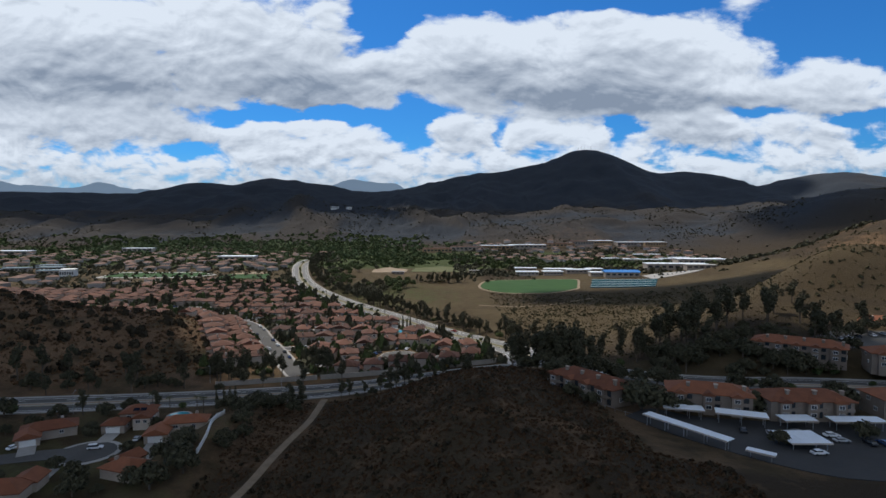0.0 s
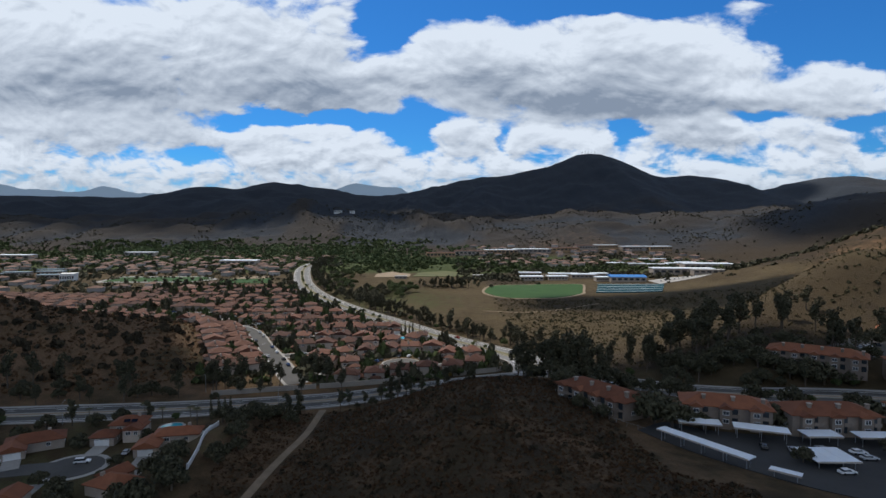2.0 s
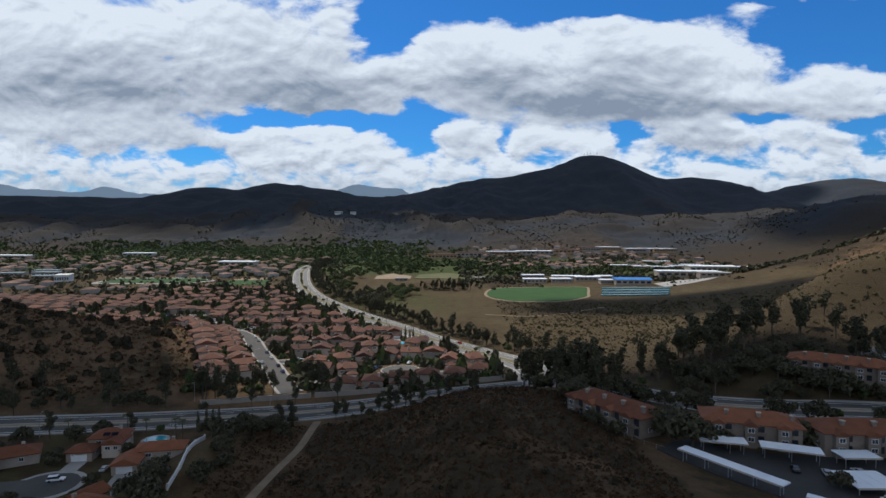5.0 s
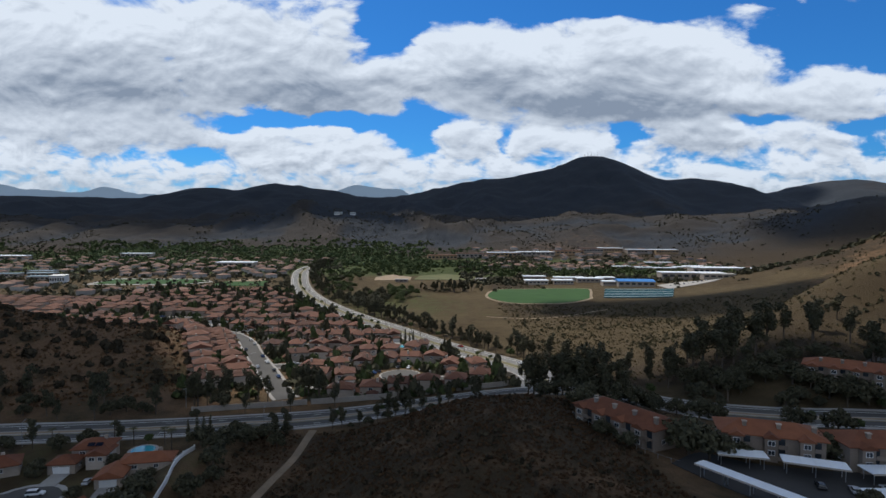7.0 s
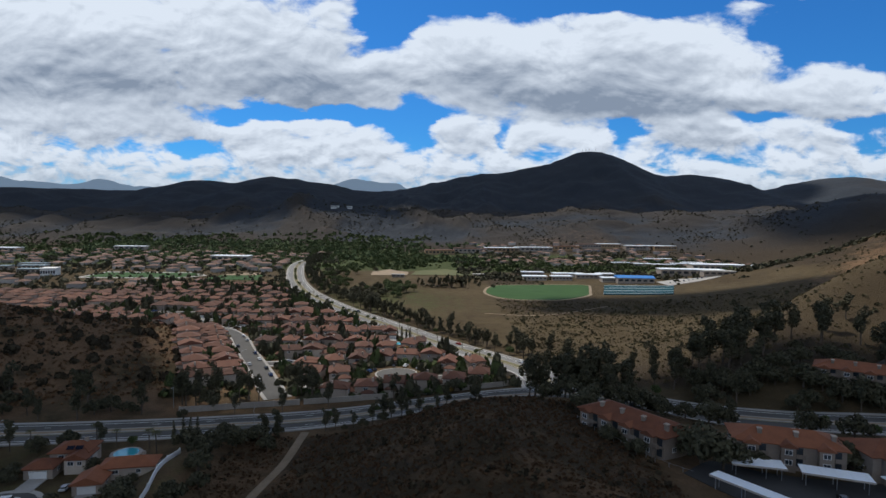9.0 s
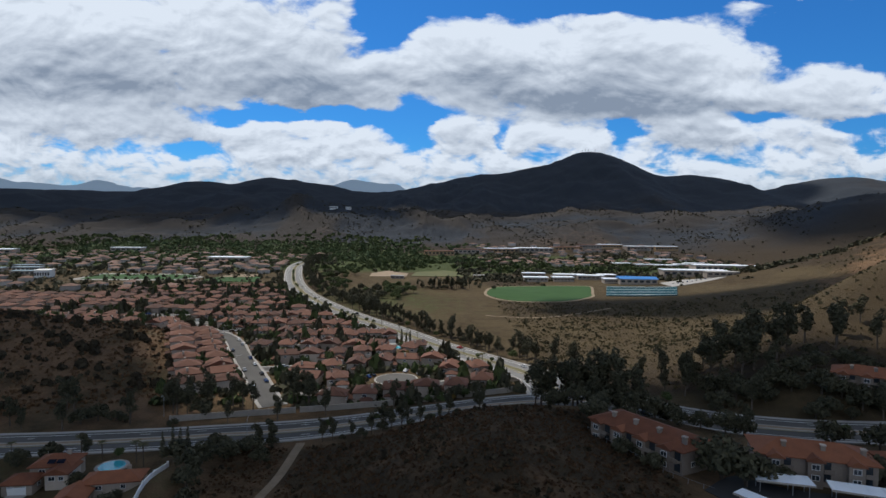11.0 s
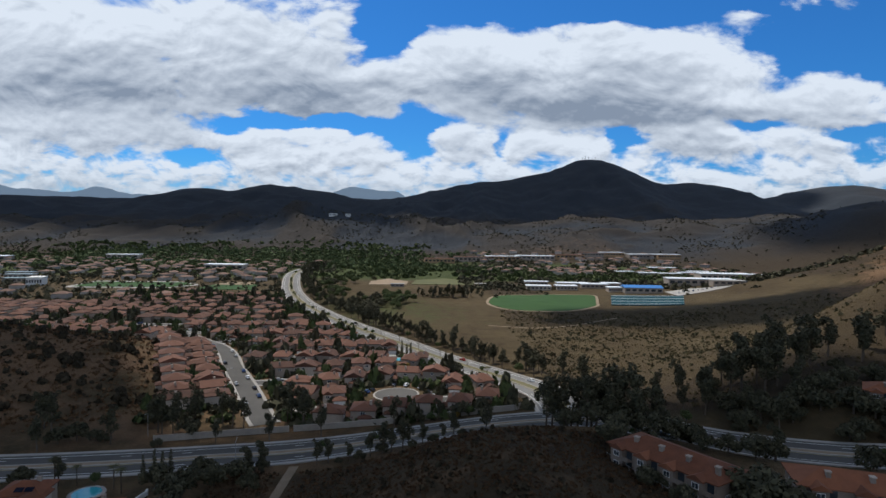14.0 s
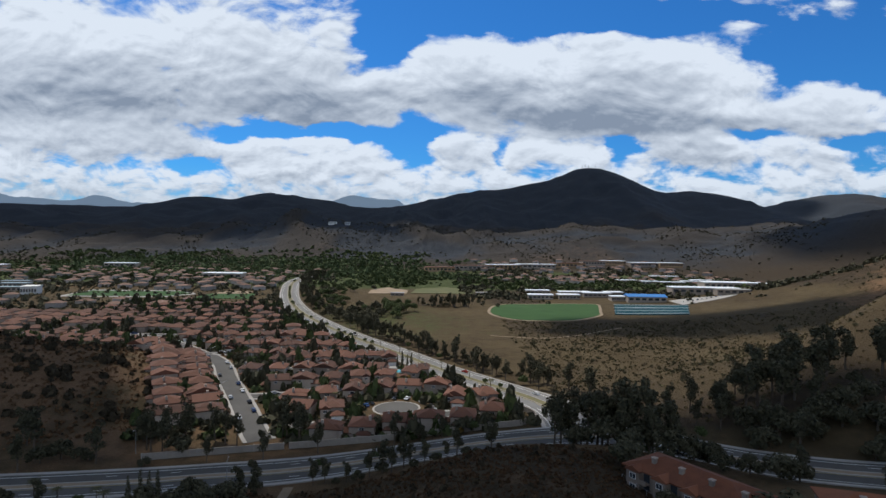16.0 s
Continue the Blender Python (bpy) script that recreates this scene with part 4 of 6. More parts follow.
def house(style, name="house"):
    """Two-storey stucco house with a tiled roof and a garage wing; its front faces -y."""
    rng = random.Random(style)
    base = new(name)
    w, d, eave = 8.6 + 1.2 * rng.random(), 10.0 + 1.5 * rng.random(), 5.0
    gw = 5.4
    side = rng.choice((-1, 1))
    x0, x1 = -w / 2, w / 2
    part("wall", boxed(x0, -d / 2, -2.5, x1, d / 2, eave), STUCCO, base)
    gx0 = x0 - 0.3 if side < 0 else x1 - gw + 0.3
    part("garage", boxed(gx0, -d / 2 - 4.2, -2.5, gx0 + gw, -d / 2 - 0.003, 2.7), STUCCO, base)
    bm = bmesh.new()
    roof_shape(bm, x0, -d / 2, x1, d / 2, eave, 1.9 + 0.5 * rng.random(), hip=style % 3 != 1, along="x" if style % 2 else "y")
    roof = part("roof", bm, TILE, base, "terracotta tile roof")
    bm = bmesh.new()
    roof_shape(bm, gx0, -d / 2 - 4.2, gx0 + gw, -d / 2 + 0.6, 2.75, 1.3, over=0.45, hip=style % 2 == 0, along="y")
    part("garage_roof", bm, TILE, base, "lower terracotta roof over the garage")
    bm = bmesh.new()
    for k in range(4):
        box(bm, gx0 + 0.4, -d / 2 - 4.26, 0.05 + k * 0.54, gx0 + gw - 0.4, -d / 2 - 4.195, 0.05 + k * 0.54 + 0.51)
    part("garage_door", bm, WHITE, base, "white panelled garage door")
    part("chimney", boxed(side * -0.28 * w - 0.45, 0.5, 3.0, side * -0.28 * w + 0.45, 1.4, eave + 2.7), STUCCO, base)
    if style % 3 == 1:
        ends = (-d / 2, d / 2 - 0.2) if style % 2 == 0 else (x0, x1 - 0.2)
        for e in ends:
            bm = bmesh.new()
            if style % 2 == 0:
                tri = [(x0, e, eave - 0.3), (x1, e, eave - 0.3), (0, e, eave + 1.6)]
                back = [(x, y + 0.2, z) for x, y, z in tri]
            else:
                tri = [(e, -d / 2, eave - 0.3), (e, d / 2, eave - 0.3), (e, 0, eave + 1.6)]
                back = [(x + 0.2, y, z) for x, y, z in tri]
            v = [bm.verts.new(q) for q in tri + back]
            for f in ((0, 1, 2), (5, 4, 3), (0, 3, 4, 1), (1, 4, 5, 2), (2, 5, 3, 0)):
                bm.faces.new([v[k] for k in f])
            part("gable", bm, STUCCO, base)
    bx = x1 - 3.9 if side < 0 else x0 + 0.3
    part("bay", boxed(bx, -d / 2 - 1.4, -2.5, bx + 3.6, -d / 2 - 0.003, 4.4), STUCCO, base)
    bm = bmesh.new()
    roof_shape(bm, bx, -d / 2 - 1.4, bx + 3.6, -0.5, 4.75, 1.35, over=0.4, hip=style % 2 == 1, along="y")
    part("bay_roof", bm, TILE, base)
    window_on(base, bx + 1.8, -d / 2 - 1.4, 3.5, 1.5, 1.1, "front")
    part("rear_wing", boxed(-side * w * 0.1 - 2.4, d / 2 + 0.003, -2.5, -side * w * 0.1 + 2.4, d / 2 + 2.8, 2.6), STUCCO, base)
    bm = bmesh.new()
    roof_shape(bm, -side * w * 0.1 - 2.4, d / 2 - 0.4, -side * w * 0.1 + 2.4, d / 2 + 2.8, 2.7, 1.0, over=0.4, hip=True, along="x")
    part("rear_roof", bm, TILE, base)
    window_on(base, 0, d / 2, 3.8, 1.8, 1.1, "back")
    window_on(base, x0, 0.8, 3.7, 1.3, 1.0, "left")
    part("driveway", boxed(gx0 + 0.2, -d / 2 - 10.2, -0.5, gx0 + gw - 0.2, -d / 2 - 4.2, 0.1), CONCRETE, base, "pale concrete driveway")
    tagged(base, "beige stucco house with a terracotta tile roof and garage", "house", "houses of the estate")
    return base


def small_house(style):
    rng = random.Random(100 + style)
    base = new("house")
    w, d = 9.5 + 2.5 * rng.random(), 10 + 3 * rng.random()
    part("wall", boxed(-w / 2, -d / 2, -2.5, w / 2, d / 2, 4.6), STUCCO, base)
    bm = bmesh.new()
    roof_shape(bm, -w / 2, -d / 2, w / 2, d / 2, 4.6, 2.0, hip=True)
    part("roof", bm, TILE, base, "terracotta tile roof")
    bm = bmesh.new()
    roof_shape(bm, -w / 2 - 0.6, -d / 2 - 3.5, -w / 2 + 5, -d / 2 + 0.5, 2.9, 1.3, hip=True)
    part("porch_roof", bm, TILE, base)
    part("porch", boxed(-w / 2 - 0.3, -d / 2 - 3.2, -2.5, -w / 2 + 4.7, -d / 2 - 0.003, 2.9), STUCCO, base)
    part("window", boxed(0.5, -d / 2 - 0.06, 2.6, 2.5, -d / 2 + 0.02, 3.8), GLASS, base)
    tagged(base, "stucco house with a brown tile roof in the far estate", "house", "houses of the far estate")
    return base


HOUSES = [house(k) for k in range(6)]
SMALL = [small_house(k) for k in range(4)]
PLACED = []


def put(proto_list, x, y, turn, rng, sink=0.0):
    proto = rng.choice(proto_list)
    m = pose(x, y, ground_z(x, y) + 0.1 - sink, 0, 0, turn)
    PLACED.append((x, y))
    if proto in USED:
        return copy_thing(proto, m)
    USED.add(proto)
    proto.matrix_basis = m
    return proto


def far_from(line, x, y):
    return float(np.min(np.hypot(line[:, 0] - x, line[:, 1] - y)))


def line_x(line, y):
    """Where a line that runs up the plan crosses a given y."""
    k = np.argsort(line[:, 1])
    return float(np.interp(y, line[k, 1], line[k, 0]))


# rows of houses between the curving street and the avenue, in pairs about short streets
town = random.Random(21)
for block in range(9):
    y0 = (294 if block == 0 else 297) + block * 45
    wave = lambda x: (8 if block else 2) * math.sin(x / 40 + block * 1.7) + 0.2 * (x + 40)
    for row, (dy, turn) in enumerate(((0, 180), (31, 0))):
        far_row = y0 + dy > 520
        x_left = line_x(STREET, y0 + dy) + 15 if y0 + dy < 430 else (-185 if y0 + dy < 470 else -330)
        x = x_left + town.random() * 3
        x_right = line_x(AVENUE, y0 + dy) - 19
        while x < x_right:
            y = y0 + dy + wave(x) + town.uniform(-2.2, 2.2)
            if ground_z(x, y) < 8 and math.hypot(x + 25, y - 328) > 19 and math.hypot(x + 28, y - 400) > 13 and math.hypot(x + 121, y - 401) > 15 and far_from(STREET, x, y) > 12.5 and far_from(AVENUE, x, y) > 18:
                put(SMALL if far_row else HOUSES, x, y, turn + town.uniform(-14, 14) + 90 * town.choice((0, 0, 1, 2) if far_row else (0, 0, 0, 0, 0, 1, -1)), town)
            x += 12.0 + town.random() * 2.0 + (1.5 if far_row else 0)
    ends = [line_x(STREET, y0 + 15) + 14 if y0 + 15 < 430 else -300, line_x(AVENUE, y0 + 15) - 24]
    xs = np.linspace(ends[0], ends[1], 14)
    if ends[1] - ends[0] > 30 and block < 7:
        street(smooth_line([(x, y0 + 15.5 + wave(x)) for x in xs], 4.0), 3.6)

# terrace of houses on the other side of the street, below the brush hill
for k in range(9):
    s = STREET[8 + k * 3]
    d = STREET[9 + k * 3] - STREET[7 + k * 3]
    a = math.degrees(math.atan2(d[1], d[0]))
    nrm = np.array([-d[1], d[0]]) / np.linalg.norm(d)
    for off in (15.5, 30.0):
        p = s + nrm * off
        if p[1] > 286 and ground_z(*p) < 9:
            put(HOUSES, p[0], p[1], a - 180 + (0 if off < 20 else 180), town)

# the far estate over the valley
for row in range(7):
    y = 470 + row * 21
    x = -345 - row * 26
    while x < -190 - row * 4 - (30 if row < 3 else 0):
        yy = y + 7 * math.sin(x / 50 + row) + town.uniform(-2, 2)
        if not (abs(x + 330) < 135 and abs(yy - 745) < 48) and ground_z(x, yy) < 9 and far_from(AVENUE, x, yy) > 20 and far_from(STREET, x, yy) > 12:
            if all(abs(px - x) > 10 or abs(py - yy) > 10 for px, py in PLACED):
                put(SMALL, x, yy, town.choice((0, 90, 180, 270)) + town.uniform(-12, 12), town)
        x += 15 + town.random() * 5


def far_houses(spots, rng):
    """The hundreds of small roofs across the valley, joined as two masses: their walls and their roofs."""
    walls, roofs = ([], []), ([], [])
    for x, y in spots:
        w, d, h = rng.uniform(5, 8), rng.uniform(5, 7.5), rng.uniform(3.2, 5)
        a = rng.uniform(0, 3.14)
        c, q, z = math.cos(a), math.sin(a), ground_z(x, y)
        at = lambda u, v, k: (x + u * c - v * q, y + u * q + v * c, z + k)
        i = len(walls[0])
        walls[0].extend(at(u, v, k) for k in (-2, h) for u, v in ((-w, -d), (w, -d), (w, d), (-w, d)))
        walls[1].extend([(i, i + 1, i + 5, i + 4), (i + 1, i + 2, i + 6, i + 5), (i + 2, i + 3, i + 7, i + 6), (i + 3, i, i + 4, i + 7)])
        i = len(roofs[0])
        w, d = w + 0.6, d + 0.6
        r = max(w - d, 0.3)
        roofs[0].extend([at(-w, -d, h), at(w, -d, h), at(w, d, h), at(-w, d, h), at(-r, 0, h + 2.2), at(r, 0, h + 2.2)])
        roofs[1].extend([(i, i + 1, i + 5, i + 4), (i + 2, i + 3, i + 4, i + 5), (i + 1, i + 2, i + 5), (i + 3, i, i + 4), (i + 3, i + 2, i + 1, i)])
    tile = mat("far_tiles", (0.085, 0.046, 0.034), (0.24, 0.15, 0.112), 0.3, 0.9, vary=0.8, island=True)
    wall = mat("far_stucco", (0.22, 0.195, 0.17), (0.52, 0.48, 0.43), 0.3, 0.9, vary=0.8, island=True)
    tagged(new("far_house_walls", mesh_of("far_house_walls", *walls, wall)), "pale walls of the many houses across the valley", "houses", kind="stuff")
    tagged(new("far_house_roofs", mesh_of("far_house_roofs", *roofs, tile)), "brown roofs of the many houses across the valley", "roofs", kind="stuff")


FAR_SPOTS = []
for k in range(900):
    x = town.uniform(-1050, -225)
    y = town.uniform(640, 1180)
    if (abs(x + 330) < 150 and abs(y - 748) < 55) or far_from(AVENUE, x, y) < 22 or ground_z(x, y) > 20 or (abs(x + 560) < 75 and abs(y - 800) < 55):
        continue
    if all(abs(px - x) > 15 or abs(py - y) > 14 for px, py in PLACED) and all(abs(px - x) > 21 or abs(py - y) > 19 for px, py in FAR_SPOTS):
        FAR_SPOTS.append((x, y))
for k in range(170):
    x, y = town.uniform(60, 520), town.uniform(960, 1320)
    if ground_z(x, y) < 34 and all(abs(px - x) > 16 or abs(py - y) > 15 for px, py in FAR_SPOTS):
        FAR_SPOTS.append((x, y))
far_houses(FAR_SPOTS, town)

# ---- cul-de-sac with the parked cars ----
def ring(cx, cy, r, n=18):
    return [(cx + r * math.cos(k * 6.2832 / n), cy + r * math.sin(k * 6.2832 / n)) for k in range(n)]


end_bulb = tagged(patch("turning_circle", ring(-25, 328, 10), 0.2, ASPHALT, gap=3), "asphalt turning circle at the end of a street", "street", kind="structure")
patch("pavement", ring(-25, 328, 10.9), 0.12, CONCRETE, end_bulb, gap=3)

# ---- cars ----
CAR_PAINTS = [mat("car_" + n, c, tuple(min(1, v * 1.25) for v in c), 1.0, 0.25, vary=0, spec=0.6) for n, c in (("white", (0.65, 0.66, 0.67)), ("silver", (0.35, 0.36, 0.37)), ("black", (0.012, 0.012, 0.014)), ("blue", (0.02, 0.05, 0.14)), ("red", (0.32, 0.03, 0.015)))]
TYRE = mat("tyre", (0.012, 0.012, 0.012), (0.03, 0.03, 0.03), 3, 0.9, vary=0)


def car(paint, name, van=False):
    base = new("van" if van else "car")
    L, W, H = (4.9, 1.9, 1.75) if van else (4.5, 1.8, 1.42)
    bm = bmesh.new()
    prof = [(-L / 2, 0.35), (L / 2, 0.35), (L / 2, 0.72), (L / 2 - 0.9, 0.92), (-L / 2 + 0.1, 0.95), (-L / 2, 0.8)]
    a = [bm.verts.new((x, -W / 2, z)) for x, z in prof]
    b = [bm.verts.new((x, W / 2, z)) for x, z in prof]
    bm.faces.new(a)
    bm.faces.new(b[::-1])
    for k in range(len(prof)):
        bm.faces.new((a[k], b[k], b[(k + 1) % len(prof)], a[(k + 1) % len(prof)]))
    bmesh.ops.bevel(bm, geom=bm.edges[:], offset=0.06, segments=1, affect="EDGES")
    part("body", bm, paint, base)
    front, back = (1.0, -L / 2 + 0.15) if van else (0.75, -L / 2 + 0.55)
    for label, z0, z1, shrink, m in (("glasshouse", 0.9, H - 0.12, 0.06, GLASS), ("roof", H - 0.12, H, 0.2, paint)):
        bm = bmesh.new()
        k = 0.0 if label == "glasshouse" else 0.42
        v = box(bm, back + k * 0.6, -W / 2 + 0.1 + k * 0.3, z0, front - k, W / 2 - 0.1 - k * 0.3, z1)
        for q in v[4:]:
            q.co.x += (-0.42 if q.co.x > 0 else 0.28) * (label == "glasshouse")
            q.co.y *= 0.88 if label == "glasshouse" else 0.97
        part(label, bm, m, base)
    for x in (-L / 2 + 0.85, L / 2 - 0.85):
        for y in (-W / 2 + 0.05, W / 2 - 0.05):
            bm = bmesh.new()
            bmesh.ops.create_cone(bm, cap_ends=True, segments=12, radius1=0.33, radius2=0.33, depth=0.22, matrix=pose(x, y, 0.33, 90))
            part("wheel", bm, TYRE, base)
    for y in (-W / 2 + 0.35, W / 2 - 0.35):
        part("headlight", boxed(L / 2 - 0.06, y - 0.18, 0.58, L / 2 + 0.02, y + 0.18, 0.72), GLASS, base)
    return tagged(base, f"{name} {'van' if van else 'car'} parked on the asphalt", "van" if van else "car", "parked cars")


CARS = [car(p, n) for p, n in zip(CAR_PAINTS, ("white", "silver", "black", "dark blue", "red"))]
VAN = car(CAR_PAINTS[0], "white", True)


def park(proto, x, y, turn, up=0.2):
    m = pose(x, y, ground_z(x, y) + up, 0, 0, turn)
    if proto in USED:
        return copy_thing(proto, m)
    USED.add(proto)
    proto.matrix_basis = m
    return proto


for x, y, k, a in ((-27, 342, 2, 80), (-21, 342, 0, 75), (-13, 336, 1, 30), (-37, 334, 2, 120), (-39, 331, 3, 120), (-9, 328, 2, 10), (-9, 324, 0, 8), (3, 306, 0, 15), (-60, 306, 1, 90), (-50, 309, 0, 85)):
    park(CARS[k], x, y, a)
for k, i in enumerate((7, 9, 12, 14, 16, 19, 23, 27, 30, 34)):
    s, d = STREET[i], STREET[i + 1] - STREET[i - 1]
    nrm = np.array([d[1], -d[0]]) / np.linalg.norm(d)
    p = s + nrm * (3.5 if k % 3 else -3.5)
    park(CARS[(k * 3) % 4], p[0], p[1], math.degrees(math.atan2(d[1], d[0])))
for i, k, side in ((12, 0, 6.5), (26, 4, 7), (40, 1, -6.5), (61, 2, 6.5), (80, 0, -6.5)):
    s, d = AVENUE[i], AVENUE[i + 1] - AVENUE[i - 1]
    nrm = np.array([d[1], -d[0]]) / np.linalg.norm(d)
    park(CARS[k], *(s + nrm * side), math.degrees(math.atan2(d[1], d[0])), 0.25)
i = int(np.argmin(np.hypot(BOULEVARD[:, 0] - 62, BOULEVARD[:, 1] - 253)))
for k, (di, side) in enumerate(((0, 6), (2, 6), (1, 2.8))):
    s, d = BOULEVARD[i + di], BOULEVARD[i + di + 1] - BOULEVARD[i + di - 1]
    nrm = np.array([d[1], -d[0]]) / np.linalg.norm(d)
    park(CARS[(1, 2, 0)[k]], *(s + nrm * side), math.degrees(math.atan2(d[1], d[0])), 0.25)

bits = random.Random(77)
for line in LANES[1:]:
    for k in range(1, len(line) - 1, 2):
        if bits.random() < 0.22 and line[k][1] < 560:
            d = line[k + 1] - line[k - 1]
            nrm = np.array([d[1], -d[0]]) / np.linalg.norm(d)
            park(CARS[bits.choice((0, 0, 1, 1, 2, 3))], *(line[k] + nrm * bits.choice((-2.6, 2.6))), math.degrees(math.atan2(d[1], d[0])))

# ---- walls beside the boulevard ----
def long_wall(name, points, height, thick, material, label, cap=True):
    line = smooth_line(points, 4.0)
    base = new(name)
    d = np.gradient(line, axis=0)
    d /= np.linalg.norm(d, axis=1)[:, None]
    side = np.stack([d[:, 1], -d[:, 0]], 1) * thick / 2
    z = terrain(line[:, 0], line[:, 1])
    for w, lo, hi, tag in ((1.0, -1.0, height, "wall"), (1.5, height, height + 0.15, "cap")):
        if tag == "cap" and not cap:
            continue
        a = [np.c_[line + s * side * w, z + h] for s, h in ((-1, lo), (-1, hi), (1, hi), (1, lo))]
        v = np.stack(a, 1)
        n = len(v)
        idx = np.arange(n * 4).reshape(n, 4)
        f = [tuple(q) for k in range(4) for q in np.stack([idx[:-1, k], idx[1:, k], idx[1:, (k + 1) % 4], idx[:-1, (k + 1) % 4]], -1)]
        f += [tuple(idx[0]), tuple(idx[-1][::-1])]
        ob = new(tag, mesh_of(tag, v.reshape(-1, 3), f, material))
        ob.parent = base
    bm = bmesh.new()
    for k in range(0, len(line), 2):
        box(bm, -thick * 0.8, -thick * 0.8, -0.8, thick * 0.8, thick * 0.8, height + 0.3, m=pose(line[k, 0], line[k, 1], float(z[k]), 0, 0, math.degrees(math.atan2(d[k, 1], d[k, 0]))))
        part("pillar", bm, material, base)
        bm = bmesh.new()
    bm.free()
    return tagged(base, label, "wall")


long_wall("sound_wall", [(-107, 266), (-90, 271), (-72, 276), (-62, 278.5)], 2.2, 0.3, SOUND_BLOCK, "long beige block wall between boulevard and houses")
long_wall("sound_wall", [(-60, 279), (-40, 283), (-18, 287), (12, 294), (27, 297), (33, 301), (34, 309), (30, 318)], 2.2, 0.3, SOUND_BLOCK, "curved beige block wall round the corner of the estate")
long_wall("garden_wall", [(-85, 219), (-83.5, 208), (-81.5, 198), (-79, 188), (-78, 178)], 1.5, 0.3, WHITE, "white garden wall curving along the bank", False)

# dirt path up the knoll
tagged(strip("dirt_path", PATH_LINE, -1.5, 1.5, 0.14, SOIL), "pale dirt footpath between dry brush", "path", kind="structure")
tagged(strip("trail", smooth_line([(34, 520), (70, 508), (100, 520), (130, 545), (150, 560)], 5), -0.9, 0.9, 0.25, SOIL), "narrow dirt trail over the grassy slope", "trail", kind="structure")

# ---- houses in the hollow below the white wall ----
hollow = tagged(strip("street", smooth_line([(-260, 140), (-200, 158), (-165, 172), (-145, 183), (-124, 189)], 4), -4.6, 4.6, 0.16, ASPHALT), "residential street with a turning circle", "street", kind="structure")
patch("turning_circle", ring(-120, 189, 9), 0.24, ASPHALT, hollow, gap=3)
patch("pavement", ring(-120, 189, 10.8), 0.14, CONCRETE, hollow, gap=3)
for side in (-1, 1):
    strip("pavement", smooth_line([(-260, 140), (-200, 158), (-165, 172), (-147, 182)], 4), min(side * 4.6, side * 6.2), max(side * 4.6, side * 6.2), 0.3, CONCRETE, hollow)


def ranch_house(x, y, turn, wings, label, lights=False):
    """A low house of several tiled wings; each wing: x, y, width, depth, eave height, ridge direction."""
    base = new("house")
    for k, (wx, wy, w, d, eave, along) in enumerate(wings):
        part("wall", boxed(wx - w / 2, wy - d / 2, -2.0, wx + w / 2, wy + d / 2, eave - 0.01 * k), STUCCO, base)
        bm = bmesh.new()
        roof_shape(bm, wx - w / 2, wy - d / 2, wx + w / 2, wy + d / 2, eave - 0.01 * k, 0.2 * min(w, d) + 0.4, over=0.6, hip=k % 2 == 0, along=along)
        part("roof", bm, ORANGE_TILE, base, "orange terracotta tile roof")
        window_on(base, wx - w * 0.2, wy - d / 2, eave - 1.4, 1.6, 1.1, "front")
        window_on(base, wx + w * 0.22, wy - d / 2, eave - 1.4, 1.2, 1.1, "front")
        window_on(base, wx + w / 2, wy, eave - 1.4, 1.4, 1.1, "right")
    wx, wy, w, d, eave, _ = wings[0]
    part("chimney", boxed(wx + w * 0.2, wy + 0.6, eave, wx + w * 0.2 + 1, wy + 1.6, eave + 2.6), STUCCO, base)
    if lights:
        for dx in (-1.5, 0.4):
            part("skylight", boxed(wx + dx, wy - 1.6, eave + 1.0, wx + dx + 0.9, wy - 0.8, eave + 1.45), WHITE, base)
    wx, wy, w, d, eave, _ = wings[-1]
    part("garage_door", boxed(wx - 2.4, wy - d / 2 - 0.06, 0.05, wx + 2.4, wy - d / 2 + 0.02, 2.2), WHITE, base, "white garage door")
    part("driveway", boxed(wx - 2.6, wy - d / 2 - 9, -0.6, wx + 2.6, wy - d / 2 - 0.01, 0.08), CONCRETE, base)
    base.matrix_basis = pose(x, y, ground_z(x, y) + 0.15, 0, 0, turn)
    PLACED.append((x, y))
    return tagged(base, label, "house", "houses in the hollow")


ranch_house(-143, 204, 32, [(0, 1, 17, 9, 3.4, "x"), (-6, -5, 7, 7, 3.0, "y")], "low house with a broad orange tile roof", True)
two = ranch_house(-117, 215, 8, [(0, 3, 11, 9, 5.2, "x"), (3.5, -1.5, 6, 8, 4.6, "y"), (-5.5, -4.5, 8, 7, 3.2, "x")], "two-storey house with stepped orange tile roofs")
for dx, dy in ((0.5, -2.6), (3.0, -2.6)):
    panel = part("solar_panel", boxed(-1.1, -0.8, 0, 1.1, 0.8, 0.08, m=pose(dx, dy + 1.2, 6.6, 24)), mat("solar_cell", (0.008, 0.01, 0.02), (0.02, 0.022, 0.035), 1, 0.2, vary=0), two, "dark solar panel")
ranch_house(-97, 207, 12, [(2, 2, 15, 7.5, 4.2, "x"), (-6, -5, 7.5, 8, 3.0, "y")], "long white-walled house with an orange tile roof")
ranch_house(-97, 172, 160, [(0, 0, 12, 9, 3.2, "x"), (5, -5, 7, 7, 3.0, "y")], "low house with a brown tile roof among trees")
ranch_house(-125, 157, 190, [(0, 0, 15, 10, 3.3, "x"), (-5, -6, 7, 7, 3.0, "y")], "low house with an orange tile roof by the turning circle")
